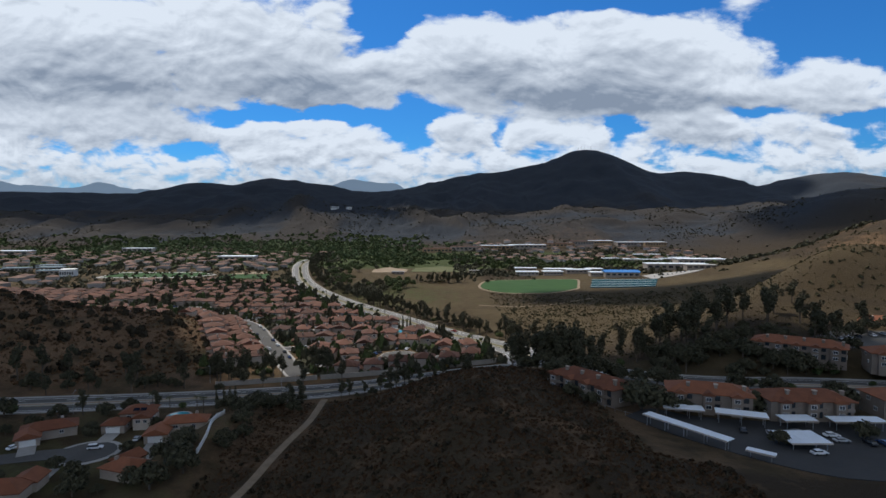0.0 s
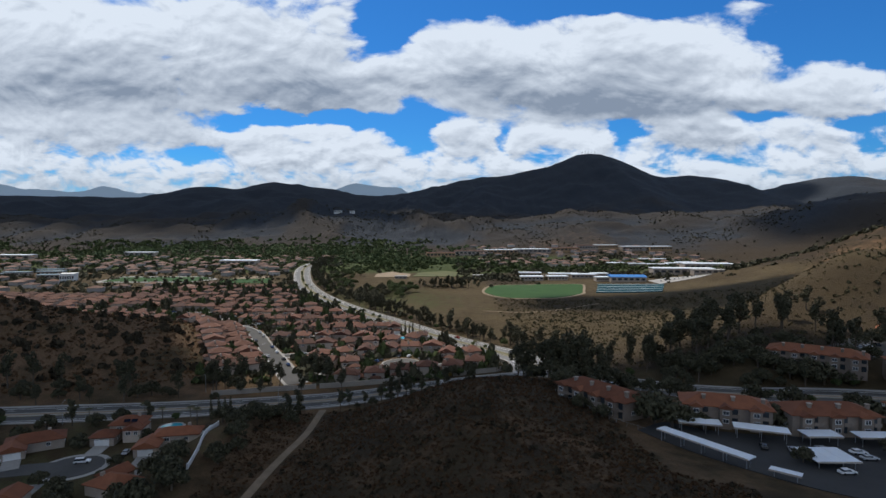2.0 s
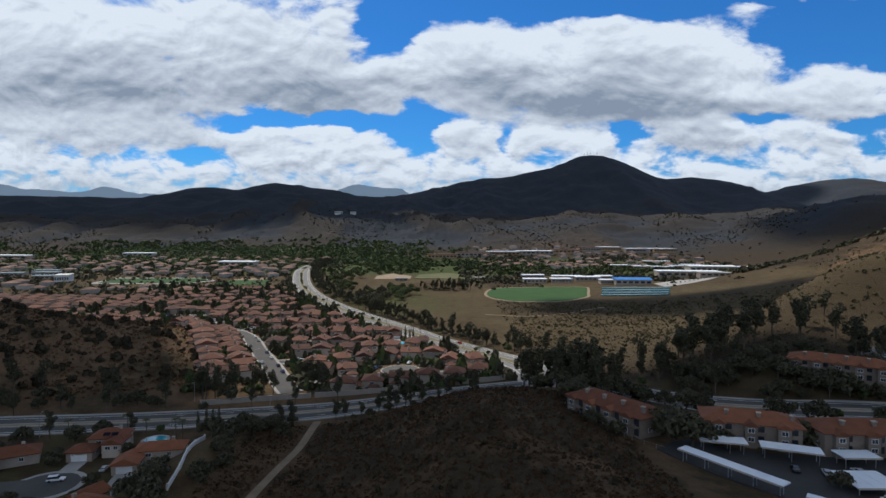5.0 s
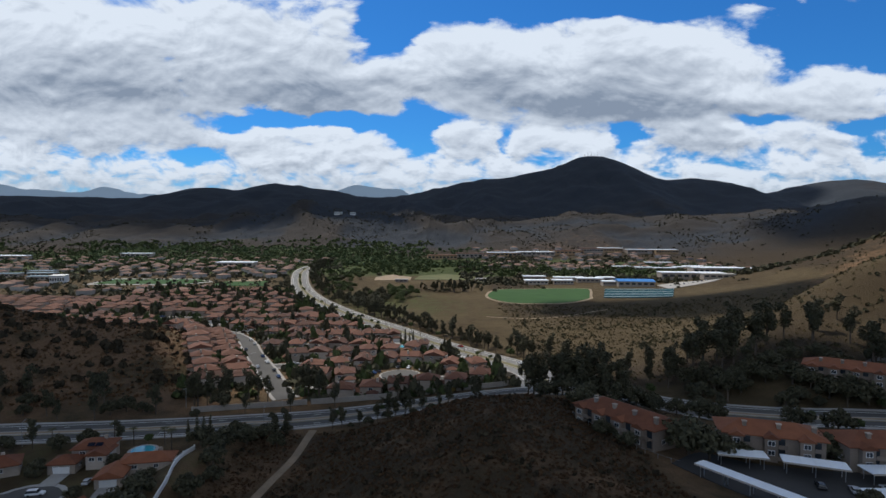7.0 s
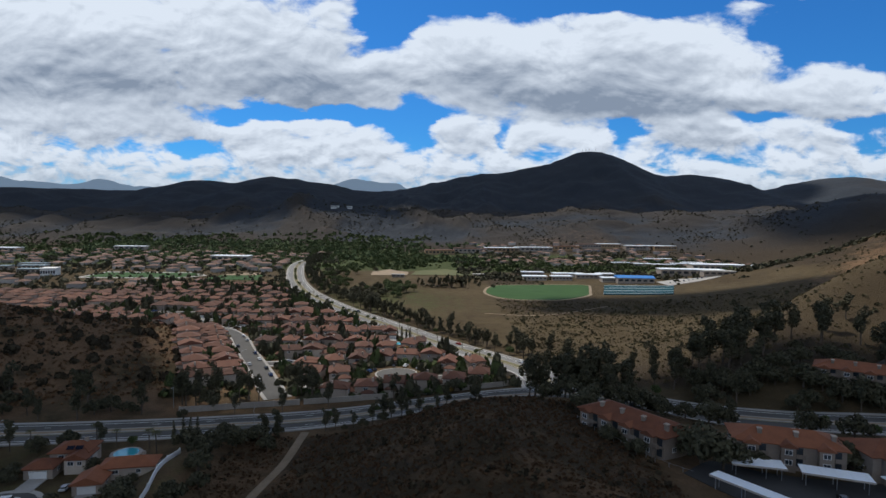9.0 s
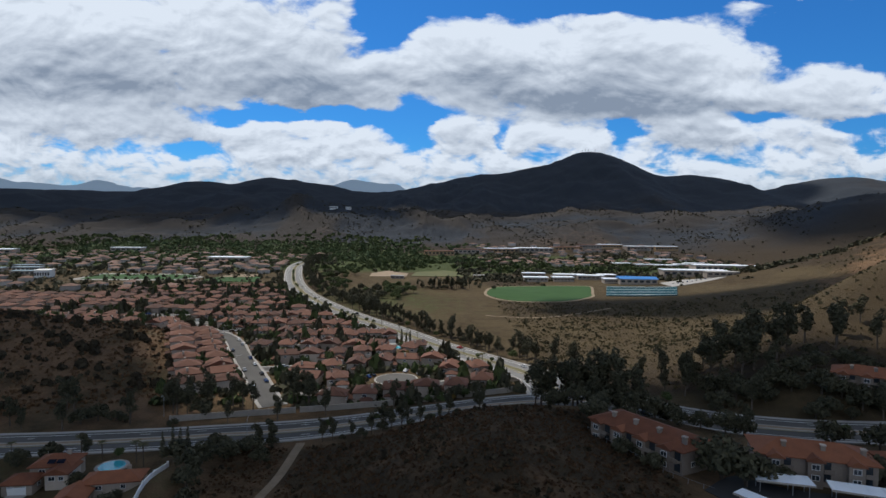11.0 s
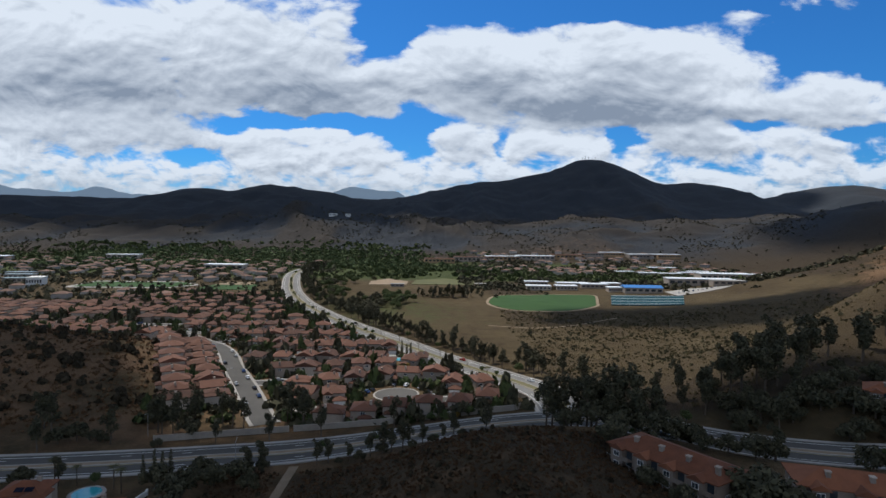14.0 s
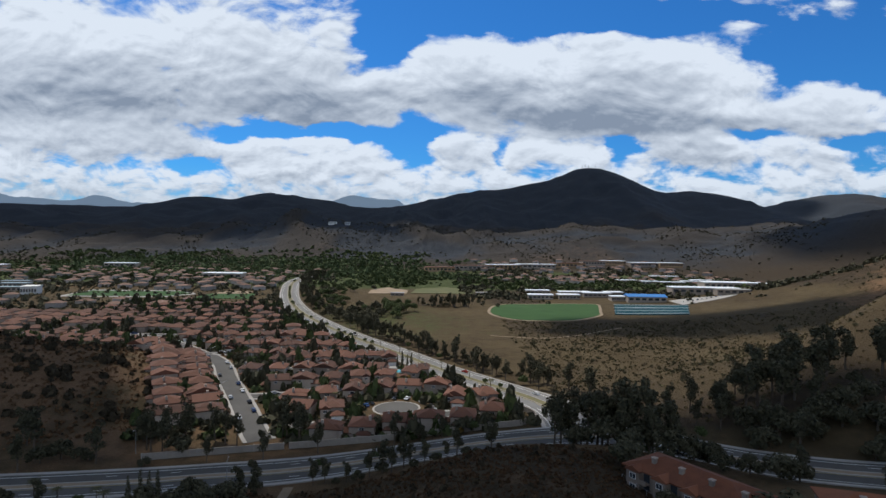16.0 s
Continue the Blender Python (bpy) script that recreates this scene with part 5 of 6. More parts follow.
ranch_house(-168, 152, 200, [(0, 0, 14, 10, 3.3, "x"), (4, -6, 7, 7, 3.0, "y")], "low house with an orange tile roof beside the street")
ranch_house(-176, 196, 30, [(0, 0, 14, 9, 3.3, "x"), (-4, -6, 7, 7, 3.0, "y")], "low house with a tile roof up the street")
park(VAN, -119, 192, 15)
park(CARS[0], -147, 192, 70)
park(CARS[1], -109, 200, 100)
rim = tagged(patch("swimming_pool", ring(-106, 226, 5.0, 12), 0.3, CONCRETE, gap=2), "blue garden pool with a pale rim", "pool")
patch("water", ring(-106, 226, 4.0, 12), 0.36, POOL, rim, gap=2)
rim = tagged(patch("swimming_pool", ring(-28, 400, 4.6, 12), 0.3, CONCRETE, gap=2), "turquoise garden pool with a pale rim", "pool")
patch("water", ring(-28, 400, 3.8, 12), 0.36, POOL, rim, gap=2)

# ---- apartments on the terrace ----
def apartment(x, y, turn, length, depth, label, z=None):
    base = new("apartment_building")
    eave, h = 5.6, length / 2
    part("wall", boxed(-h, -depth / 2, -3.5, h, depth / 2, eave), TAN_STUCCO, base)
    bm = bmesh.new()
    roof_shape(bm, -h, -depth / 2, h, depth / 2, eave, 2.6, over=0.8, hip=True, along="x")
    part("roof", bm, ORANGE_TILE, base, "orange-brown terracotta tile roof")
    bays = max(int(length // 7), 2)
    for k in range(bays):
        cx = -h + (k + 0.5) * length / bays
        bm = bmesh.new()
        roof_shape(bm, cx - 2.2, -depth / 2 - 1.6, cx + 1.2, -depth / 2 + 2.5, eave - 0.1, 1.1, over=0.4, hip=False, along="y")
        part("bay_roof", bm, ORANGE_TILE, base)
        part("bay", boxed(cx - 2.2, -depth / 2 - 1.6, -3.5, cx + 1.2, -depth / 2 - 0.003, eave - 0.35), TAN_STUCCO, base)
        window_on(base, cx - 0.5, -depth / 2 - 1.6, 4.0, 1.6, 1.2, "front")
        window_on(base, cx - 0.5, -depth / 2 - 1.6, 1.4, 1.6, 1.2, "front")
        rail = bmesh.new()
        box(rail, cx + 1.25, -depth / 2 - 1.9, 2.7, cx + 3.4, -depth / 2 - 0.003, 2.9)
        box(rail, cx + 1.25, -depth / 2 - 1.9, 2.9, cx + 3.4, -depth / 2 - 1.75, 3.8)
        part("balcony", rail, TAN_STUCCO, base, "stucco balcony with a solid parapet")
        part("balcony_door", boxed(cx + 1.5, -depth / 2 - 0.05, 2.92, cx + 3.2, -depth / 2 + 0.02, 5.0), GLASS, base, "dark glass door")
        part("patio_door", boxed(cx + 1.5, -depth / 2 - 0.05, 0.05, cx + 3.2, -depth / 2 + 0.02, 2.2), GLASS, base)
        stack = part("chimney", boxed(cx + 1.6, -depth / 4 - 0.5, eave, cx + 2.6, -depth / 4 + 0.5, eave + 2.5), TAN_STUCCO, base)
        part("chimney_cap", boxed(cx + 1.45, -depth / 4 - 0.65, eave + 2.5, cx + 2.75, -depth / 4 + 0.65, eave + 2.75), STUCCO, stack, "pale chimney cap")
    for s in (-1, 1):
        window_on(base, s * h, 1.5, 4.0, 1.5, 1.2, "right" if s > 0 else "left")
        window_on(base, s * h, -2.0, 1.4, 1.5, 1.2, "right" if s > 0 else "left")
    base.matrix_basis = pose(x, y, (ground_z(x, y) if z is None else z) + 0.1, 0, 0, turn)
    PLACED.append((x, y))
    return tagged(base, label, "apartments", "apartment buildings")


apartment(55.3, 206, -57, 30, 13, "two-storey stucco apartments with an orange tile roof", 12.8)
apartment(92, 193.5, -18, 26, 12, "stucco apartments with chimneys behind white carports", 12.3)
apartment(120, 186, -3, 26, 12, "stucco apartments with a brown tile roof behind carports", 12.3)
apartment(158, 187, -3, 27, 12, "stucco apartments at the end of the parking lot", 12.3)
apartment(163, 256, -36, 36, 12, "stucco apartments on the slope above the road", 15.5)
apartment(240, 300, -10, 34, 12, "apartments with an orange roof on the upper slope", 18.0)
apartment(196, 238, -20, 26, 12, "stucco apartments beside the upper parking", 15.0)

lot = tagged(patch("parking_lot", [(60, 182), (72, 192), (80, 186), (108, 180), (160, 179), (172, 160), (150, 140), (112, 136), (90, 142), (72, 160)], 0.2, DARK_ASPHALT, gap=3), "dark asphalt parking lot of the apartments", "parking lot", kind="structure")


def carport(x, y, turn, length, depth, z_roof, label="white flat-roofed carport on steel posts"):
    base = new("carport")
    g = ground_z(x, y)
    hgt = z_roof - g
    hgt = max(hgt, 2.3)
    bm = boxed(-length / 2, -depth / 2, hgt - 0.28, length / 2, depth / 2, hgt)
    part("roof", bm, METAL_ROOF, base, "white sheet-metal roof")
    n = max(int(length / 2.8), 2)
    for k in range(n):
        cx = -length / 2 + 1.0 + k * (length - 2) / max(n - 1, 1)
        part("rib", boxed(cx - 0.05, -depth / 2 - 0.02, hgt + 0.0, cx + 0.05, depth / 2 + 0.02, hgt + 0.06), METAL_ROOF, base)
        if k % 2 == 0 or k == n - 1:
            part("post", boxed(cx - 0.08, depth / 2 - 1.2, -1.5, cx + 0.08, depth / 2 - 1.04, hgt - 0.28), STEEL, base)
            part("post", boxed(cx - 0.08, -depth / 2 + 1.04, -1.5, cx + 0.08, -depth / 2 + 1.2, hgt - 0.28), STEEL, base)
    part("fascia", boxed(-length / 2 - 0.04, -depth / 2 - 0.06, hgt - 0.42, length / 2 + 0.04, -depth / 2 - 0.003, hgt + 0.03), TRIM, base, "beige fascia board")
    base.matrix_basis = pose(x, y, g, 0, 0, turn)
    return tagged(base, label, "carport", "carports")


for x, y, a, length, depth, z in ((79.3, 183.5, -14, 12.5, 5.6, 15), (95.3, 177.6, -21, 15, 5.6, 15), (111, 174.3, 0, 10, 5.8, 14.6), (129, 173.4, -2, 16, 5.4, 14.5), (103.5, 160, 0, 11.5, 10, 14), (71.6, 163.6, -56, 27, 3.8, 16), (84.5, 147, -40, 7, 2.6, 15), (146, 163, -3, 14, 5.6, 14)):
    carport(x, y, a, length, depth, z)
for x, y, k, a in ((117, 167, 0, 0), (117, 162.8, 1, 0), (104, 153, 0, 5), (92, 170, 2, 70), (99, 168, 1, 70), (124, 161, 2, 90), (128, 161, 3, 90), (133, 160, 0, 90), (108, 169, 1, 90), (139, 159, 1, 90)):
    park(CARS[k], x, y, a)
upper = tagged(patch("parking_lot", [(170, 272), (190, 262), (225, 268), (232, 284), (200, 290)], 0.2, ASPHALT, gap=3), "upper asphalt parking lot on the slope", "parking lot", kind="structure")
for k, (x, y) in enumerate(((182, 272), (187, 273), (196, 276), (201, 277), (206, 278), (214, 279), (220, 280))):
    park(CARS[(0, 0, 1, 0, 2, 0, 1)[k]], x, y, 80, 0.3)

# a low white rail along the edge of the near apartments
def rail_fence(points, label):
    line = smooth_line(points, 2.5)
    base = new("fence")
    z = terrain(line[:, 0], line[:, 1])
    for k in range(len(line) - 1):
        a, b = Vector((*line[k], z[k])), Vector((*line[k + 1], z[k + 1]))
        bm = bmesh.new()
        limb(bm, a + Vector((0, 0, -0.3)), a + Vector((0, 0, 1.3)), 0.07, 0.07, 4)
        part("post", bm, STEEL, base)
        bm = bmesh.new()
        limb(bm, a + Vector((0, 0, 1.2)), b + Vector((0, 0, 1.2)), 0.035, 0.035, 4)
        part("rail", bm, STEEL, base)
    return tagged(base, label, "fence")


rail_fence([(41, 216), (44, 207), (49, 198), (55, 188), (62, 181)], "low pale fence along the foot of the apartments")

# ---- school, courts and playing fields ----
field = tagged(patch("playing_field", [(45, 655), (52, 685), (70, 708), (110, 716), (150, 717), (169, 714), (166, 690), (157, 655), (151, 634), (130, 610), (107, 597), (78, 598), (56, 612), (46, 634)], 0.5, TURF, gap=6), "green turf playing field rounded at one end", "playing field", kind="structure")
patch("running_track", [(42, 655), (49, 688), (68, 712), (110, 719), (150, 720), (172, 716), (169, 690), (160, 655), (154, 632), (132, 607), (107, 594), (76, 595), (53, 610), (43, 633)], 0.35, SOIL, field, gap=6)
courts = tagged(patch("tennis_courts", [(168, 637), (236, 623), (266, 696), (190, 713)], 0.9, COURT, gap=5), "teal hard courts with white lines behind the field", "tennis courts", kind="structure")
for k in range(4):
    a = 0.06 + k / 3.4
    strip("court_line", [(168 + 22 * a, 637 + 76 * a), (236 + 30 * a, 623 + 73 * a)], -0.5, 0.5, 1.0, PAINT_WHITE, courts, cols=1)
for k in range(9):
    a = k / 8
    p = (168 + 68 * a, 637 - 14 * a)
    bm = bmesh.new()
    limb(bm, (*p, ground_z(*p) - 0.3), (*p, ground_z(*p) + 3.6), 0.09, 0.09, 5)
    part("fence_post", bm, STEEL, courts)


def block(x, y, turn, w, d, h, roof_mat, label, name="school_building", bays=6, wall=STUCCO, pitch=0.0):
    """A flat- or low-roofed block with a parapet roof and a row of windows."""
    base = new(name)
    part("wall", boxed(-w / 2, -d / 2, -4, w / 2, d / 2, h), wall, base)
    bm = bmesh.new()
    if pitch:
        roof_shape(bm, -w / 2, -d / 2, w / 2, d / 2, h, pitch, over=0.8, hip=False, along="x")
    else:
        box(bm, -w / 2 - 0.6, -d / 2 - 0.6, h, w / 2 + 0.6, d / 2 + 0.6, h + 0.8)
    part("roof", bm, roof_mat, base)
    for k in range(bays):
        cx = -w / 2 + (k + 0.5) * w / bays
        part("window", boxed(cx - w / bays * 0.32, -d / 2 - 0.08, h * 0.35, cx + w / bays * 0.32, -d / 2 + 0.02, h * 0.75), GLASS, base)
    base.matrix_basis = pose(x, y, ground_z(x, y), 0, 0, turn)
    return tagged(base, label, "building")


block(235, 742, -4, 44, 22, 6.5, BLUE_ROOF, "school hall with a bright blue metal roof", pitch=2.5)
block(205, 752, 0, 16, 14, 5, METAL_ROOF, "school wing with a white roof")
for x, y, w, d, a in ((115, 765, 30, 14, 0), (150, 768, 26, 14, 3), (190, 790, 34, 16, 0), (165, 800, 40, 14, 0), (120, 812, 30, 12, 0), (215, 800, 22, 14, 2)):
    block(x, y, a, w, d, 4.8, METAL_ROOF, "low white-roofed school building")
block(330, 800, -3, 84, 22, 8, METAL_ROOF, "long beige school hall with a white roof", bays=9)
block(392, 862, -4, 70, 26, 9, METAL_ROOF, "large pale school hall on the slope", bays=9)
block(352, 770, -3, 40, 14, 5, CONCRETE, "low beige school building", bays=5)
block(440, 905, -4, 60, 20, 7, METAL_ROOF, "white-roofed hall behind the school", bays=7)
for x, y, w in ((360, 970, 36), (400, 1000, 40), (330, 985, 30), (440, 1040, 46), (405, 1120, 50), (300, 1010, 30)):
    block(x, y, 0, w, 14, 5, METAL_ROOF, "white-roofed building among dark trees", name="building", bays=5)
tagged(patch("parking_lot", [(262, 700), (330, 735), (350, 752), (300, 760), (262, 740)], 0.5, CONCRETE, gap=6), "pale parking lot beside the school", "parking lot", kind="structure")
for k in range(9):
    park(CARS[k % 4], 272 + 7 * k, 722 + 3.4 * k, 60, 0.6)

# shopping centre along the foot of the hills
for k, (x, y, w, m) in enumerate(((-10, 1200, 60, TILE), (55, 1225, 70, TILE), (120, 1240, 70, METAL_ROOF), (190, 1255, 80, METAL_ROOF), (262, 1275, 70, TILE), (320, 1300, 50, TILE), (365, 1305, 50, METAL_ROOF), (425, 1290, 60, METAL_ROOF), (480, 1285, 50, METAL_ROOF))):
    block(x, y, 5, w, 24, 8, m, "long shopping building at the foot of the hills", name="shop_building", bays=8, wall=(OCHRE, STUCCO)[k % 2])
block(-360, 1000, 0, 62, 26, 8, METAL_ROOF, "large white warehouse across the valley", name="warehouse")
block(-860, 1140, 0, 70, 26, 8, METAL_ROOF, "large white warehouse across the valley", name="warehouse")
block(-640, 1200, 4, 60, 22, 7, METAL_ROOF, "large white warehouse across the valley", name="warehouse")
block(-489, 742, 20, 16, 22, 9, WHITE, "white church hall among trees", name="church_hall", wall=WHITE)
for x, y in ((-600, 800), (-560, 812), (-530, 770), (-620, 770), (-580, 840)):
    block(x, y, 8, 34, 14, 4.5, mat("grey_blue_roof", (0.12, 0.17, 0.2), (0.2, 0.27, 0.3), 0.1, 0.7), "low school building with a grey-blue roof")
for x, y, w in ((-320, 1700, 22), (-278, 1704, 14)):
    block(x, y, 0, w, 12, 6, WHITE, "white building on the crest of a foothill", name="hilltop_building", wall=WHITE)

sports = tagged(patch("sports_field", [(-440, 730), (-330, 735), (-310, 760), (-330, 785), (-440, 780)], 0.4, TURF, gap=8), "green school field with a pale running track", "sports field", kind="structure")
patch("running_track", [(-447, 722), (-328, 727), (-302, 760), (-326, 793), (-447, 790)], 0.25, CONCRETE, sports, gap=8)
tagged(patch("sports_field", [(-295, 722), (-222, 722), (-235, 775), (-285, 770)], 0.4, TURF, gap=8), "green baseball outfield", "sports field", kind="structure")
tagged(patch("infield", [(-285, 765), (-240, 770), (-245, 795), (-280, 792)], 0.5, SOIL, gap=6), "tan baseball infield", "sports field", kind="structure")
tagged(patch("infield", [(-98, 790), (-50, 793), (-50, 830), (-80, 865), (-100, 830)], 0.5, SOIL, gap=6), "tan baseball infield ringed by grass", "sports field", kind="structure")
tagged(patch("sports_field", [(-45, 800), (36, 800), (40, 840), (0, 880), (-40, 850)], 0.5, mat("pale_turf", (0.06, 0.075, 0.03), (0.15, 0.14, 0.06), 0.05, 0.95), gap=6), "pale grass outfield with a dirt rim", "sports field", kind="structure")
for x, y, w in ((-60, 776, 16), (45, 790, 14)):
    block(x, y, 0, w, 8, 3.2, CONCRETE, "low pavilion beside the ball fields", name="pavilion", bays=3)

# masts on the summit
for k, x in enumerate((905, 925, 946, 968, 990, 1012)):
    base = new("radio_mast")
    z = ground_z(x, 3795)
    h = (22, 30, 26, 20, 38, 24)[k]
    bm = bmesh.new()
    limb(bm, (x, 3795, z - 4), (x, 3795, z + h), 1.4, 0.9, 5)
    part("mast", bm, STEEL, base)
    for f in (0.5, 0.75):
        bm = bmesh.new()
        limb(bm, (x - 3, 3795, z + h * f), (x + 3, 3795, z + h * f), 0.7, 0.7, 4)
        part("antenna", bm, STEEL, base)
    tagged(base, "thin steel radio mast on the summit", "mast", "summit masts")

# ---- trees, place by place ----
for x, y, s in ((36, 266.5, 1.45), (40, 264, 1.55), (45, 266, 1.4), (49, 262, 1.6), (54, 261, 1.5), (58, 257, 1.55), (62, 254, 1.45), (66, 248, 1.3), (46, 257, 1.25), (53, 253, 1.3), (60, 246, 1.2), (33, 262, 1.1), (97, 279, 1.1), (103, 290, 1.15), (108, 271, 1.0), (118, 309, 1.1), (86, 300, 0.8), (74, 318, 0.8), (63, 330, 0.9), (66, 344, 0.85), (58, 352, 0.9), (90, 283, 0.9)):
    plant("euc", x, y, s)
for x, y, s in ((41, 258, 1.5), (48, 252, 1.6), (56, 248, 1.6), (63, 241, 1.5), (38, 252, 1.2), (70, 240, 1.4), (52, 243, 1.2), (76, 243, 1.2)):
    plant("oak", x, y, s)
for x, y, s in ((113, 292, 1.3), (120, 296, 1.5), (128, 300, 1.6), (135, 307, 1.6), (142, 313, 1.55), (150, 306, 1.5), (158, 312, 1.4), (170, 318, 1.3), (180, 310, 1.2), (124, 287, 1.3), (132, 292, 1.4), (145, 298, 1.4), (190, 322, 1.1), (205, 330, 1.0)):
    plant("euc", x, y, s, 1.15)
for x, y, s in ((68, 190, 1.9), (72, 186, 1.6), (46, 200, 0.9), (51, 191, 0.8), (105, 188, 1.5), (82, 187.5, 1.0), (134, 189, 1.4), (138, 193, 1.5), (87, 226, 1.5), (95, 230, 1.3), (104, 262, 1.5), (112, 252, 1.4), (130, 248, 1.4), (140, 240, 1.3), (120, 262, 1.5), (148, 250, 1.3), (80, 228, 1.2), (118, 222, 1.3), (128, 216, 1.4), (150, 214, 1.3), (176, 222, 1.3), (73, 229, 1.0), (50, 200, 0.7), (56, 195, 0.6), (128, 271, 1.5), (140, 276, 1.5), (152, 282, 1.4), (166, 286, 1.3), (97, 160, 0.9), (126, 166, 1.0), (186, 200, 1.5), (46, 228, 1.2), (52, 224, 1.2), (58, 228, 1.1)):
    plant("oak", x, y, s)
for x, y, s in ((-135, 225, 1.3), (-128, 230, 1.2), (-122, 176, 0.8), (-115, 174, 0.8), (-107, 190, 0.8), (-152, 222, 1.2), (-165, 228, 1.3), (-175, 224, 1.3), (-186, 220, 1.2), (-84, 183, 1.3), (-87, 176, 1.3), (-81, 172, 1.3), (-88, 191, 0.9), (-104, 240, 1.7), (-109, 237, 1.6), (-99, 238, 1.5), (-86, 226, 1.2), (-76, 214, 1.3), (-73, 205, 1.3), (-76, 222, 1.2), (-71, 230, 1.2), (-65, 236, 1.1), (-60, 228, 0.9), (-77, 236, 1.3), (-70, 198, 1.0), (-72, 186, 1.2), (-78, 168, 1.4), (-84, 160, 1.5), (-105, 158, 1.3), (-140, 150, 1.4), (-150, 165, 1.2), (-108, 165, 1.1), (-195, 215, 1.3), (-210, 210, 1.3)):
    plant("oak", x, y, s)
for x, y in ((-91.5, 236), (-89.5, 237), (-87.5, 238), (-94, 234)):
    plant("cypress", x, y, 1.0)
for x, y in ((-120, 233), (-112, 231), (-100, 229), (-96, 226), (-140, 229)):
    plant("palm", x, y, 0.8)
for x, y in ((-31, 409), (-28, 407), (-25, 406.5), (-22.5, 406), (-128, 409), (-124, 407.5), (-119, 406), (-114, 404), (-111, 402)):
    plant("cypress", x, y, 1.15)
# dark trees at the foot of the brush hill and round the end of the terrace houses
foot = random.Random(31)
for k in range(34):
    x = -270 + k * 5.2 + foot.uniform(-2, 2)
    i = int(np.argmin(np.abs(BOULEVARD[:, 0] - x)))
    plant(foot.choice(("oak", "oak", "euc")), x, BOULEVARD[i, 1] + 16 + foot.random() * 22, foot.uniform(0.7, 1.3))
# along the boulevard
walk_rng = random.Random(8)
for k in range(6, len(BOULEVARD) - 8, 3):
    s, d = BOULEVARD[k], BOULEVARD[k + 1] - BOULEVARD[k - 1]
    nrm = np.array([d[1], -d[0]]) / np.linalg.norm(d)
    for off, chance in ((13.5, 0.55), (-13.5, 0.4), (0, 0.25)):
        if walk_rng.random() < chance and not (20 < s[0] < 62) and not (off > 0 and -58 < s[0] < -44):
            p = s + nrm * (off + walk_rng.uniform(-1, 2) * (off != 0))
            plant(walk_rng.choice(("oak", "euc", "euc", "round")) if off else "round", p[0], p[1], walk_rng.uniform(0.55, 0.9) if off else 0.5, verge=off != 0)
# along the avenue: palms and round trees, dark trees on the far side
for k in range(14, len(AVENUE) - 6, 3):
    s, d = AVENUE[k], AVENUE[k + 1] - AVENUE[k - 1]
    nrm = np.array([d[1], -d[0]]) / np.linalg.norm(d)
    for off, kinds, chance in ((-14.5, ("round", "palm", "palm", "oak"), 0.7), (0, ("palm", "round"), 0.6), (15, ("euc", "round", "euc", "oak"), 0.85), (20, ("euc", "euc", "oak"), 0.75), (26, ("euc", "oak"), 0.35)):
        if walk_rng.random() < chance:
            p = s + nrm * (off + walk_rng.uniform(-1, 1) * (off != 0))
            plant(walk_rng.choice(kinds), p[0], p[1], walk_rng.uniform(0.7, 1.05) if off else 0.6, verge=off != 0)
plant("oak", 3, 362, 1.4)
for k in range(44):
    i = 15 + k
    s, d = AVENUE[i], AVENUE[i + 1] - AVENUE[i - 1]
    nrm = np.array([d[1], -d[0]]) / np.linalg.norm(d)
    if walk_rng.random() < 0.8:
        plant(walk_rng.choice(("euc", "euc", "oak")), *(s + nrm * (17 + 9 * walk_rng.random())), walk_rng.uniform(0.55, 0.95))
for x, y in ((-59, 291), (-63, 287), (-66, 291), (-58, 285), (-62, 294), (-69, 284), (-85, 283), (-90, 286), (-98, 280), (-104, 278), (-110, 275), (-80, 281)):
    plant("euc", x, y, 1.0)
for k in range(26):
    x = -78 + k * 3.4
    i = int(np.argmin(np.abs(BOULEVARD[:, 0] - x)))
    if not -58 < x < -45:
        plant(walk_rng.choice(("euc", "oak", "oak", "euc")), x, BOULEVARD[i, 1] - 14 - walk_rng.random() * 5, walk_rng.uniform(0.4, 0.75))
for k in range(15):
    plant(walk_rng.choice(("oak", "round")), -56 + k * 4.8, 287.2 - (0 if k < 9 else (k - 8) * 0.9), walk_rng.uniform(0.45, 0.75))
for x, y in ((-41, 300), (-60, 300), (-30, 296), (-14, 292), (4, 292), (14, 300), (18, 308), (10, 316), (20, 318), (24, 312)):
    plant("oak", x, y, walk_rng.uniform(0.8, 1.2))
# gardens
for k in range(420):
    x, y = walk_rng.uniform(-330, 40), walk_rng.uniform(285, 660)
    if math.hypot(x + 25, y - 328) < 15 or any(far_from(l, x, y) < 6 for l in LANES):
        continue
    if far_from(AVENUE, x, y) < 15 or far_from(STREET, x, y) < 8 or x > line_x(AVENUE, y) or (y < 430 and x < line_x(STREET, y) - 40):
        continue
    if ground_z(x, y) > 8 or any(abs(px - x) < 6.5 and abs(py - y) < 7.5 for px, py in PLACED):
        continue
    plant(walk_rng.choice(("round", "round", "oak", "oak", "palm", "gold", "cypress", "euc")), x, y, walk_rng.uniform(0.5, 0.95))
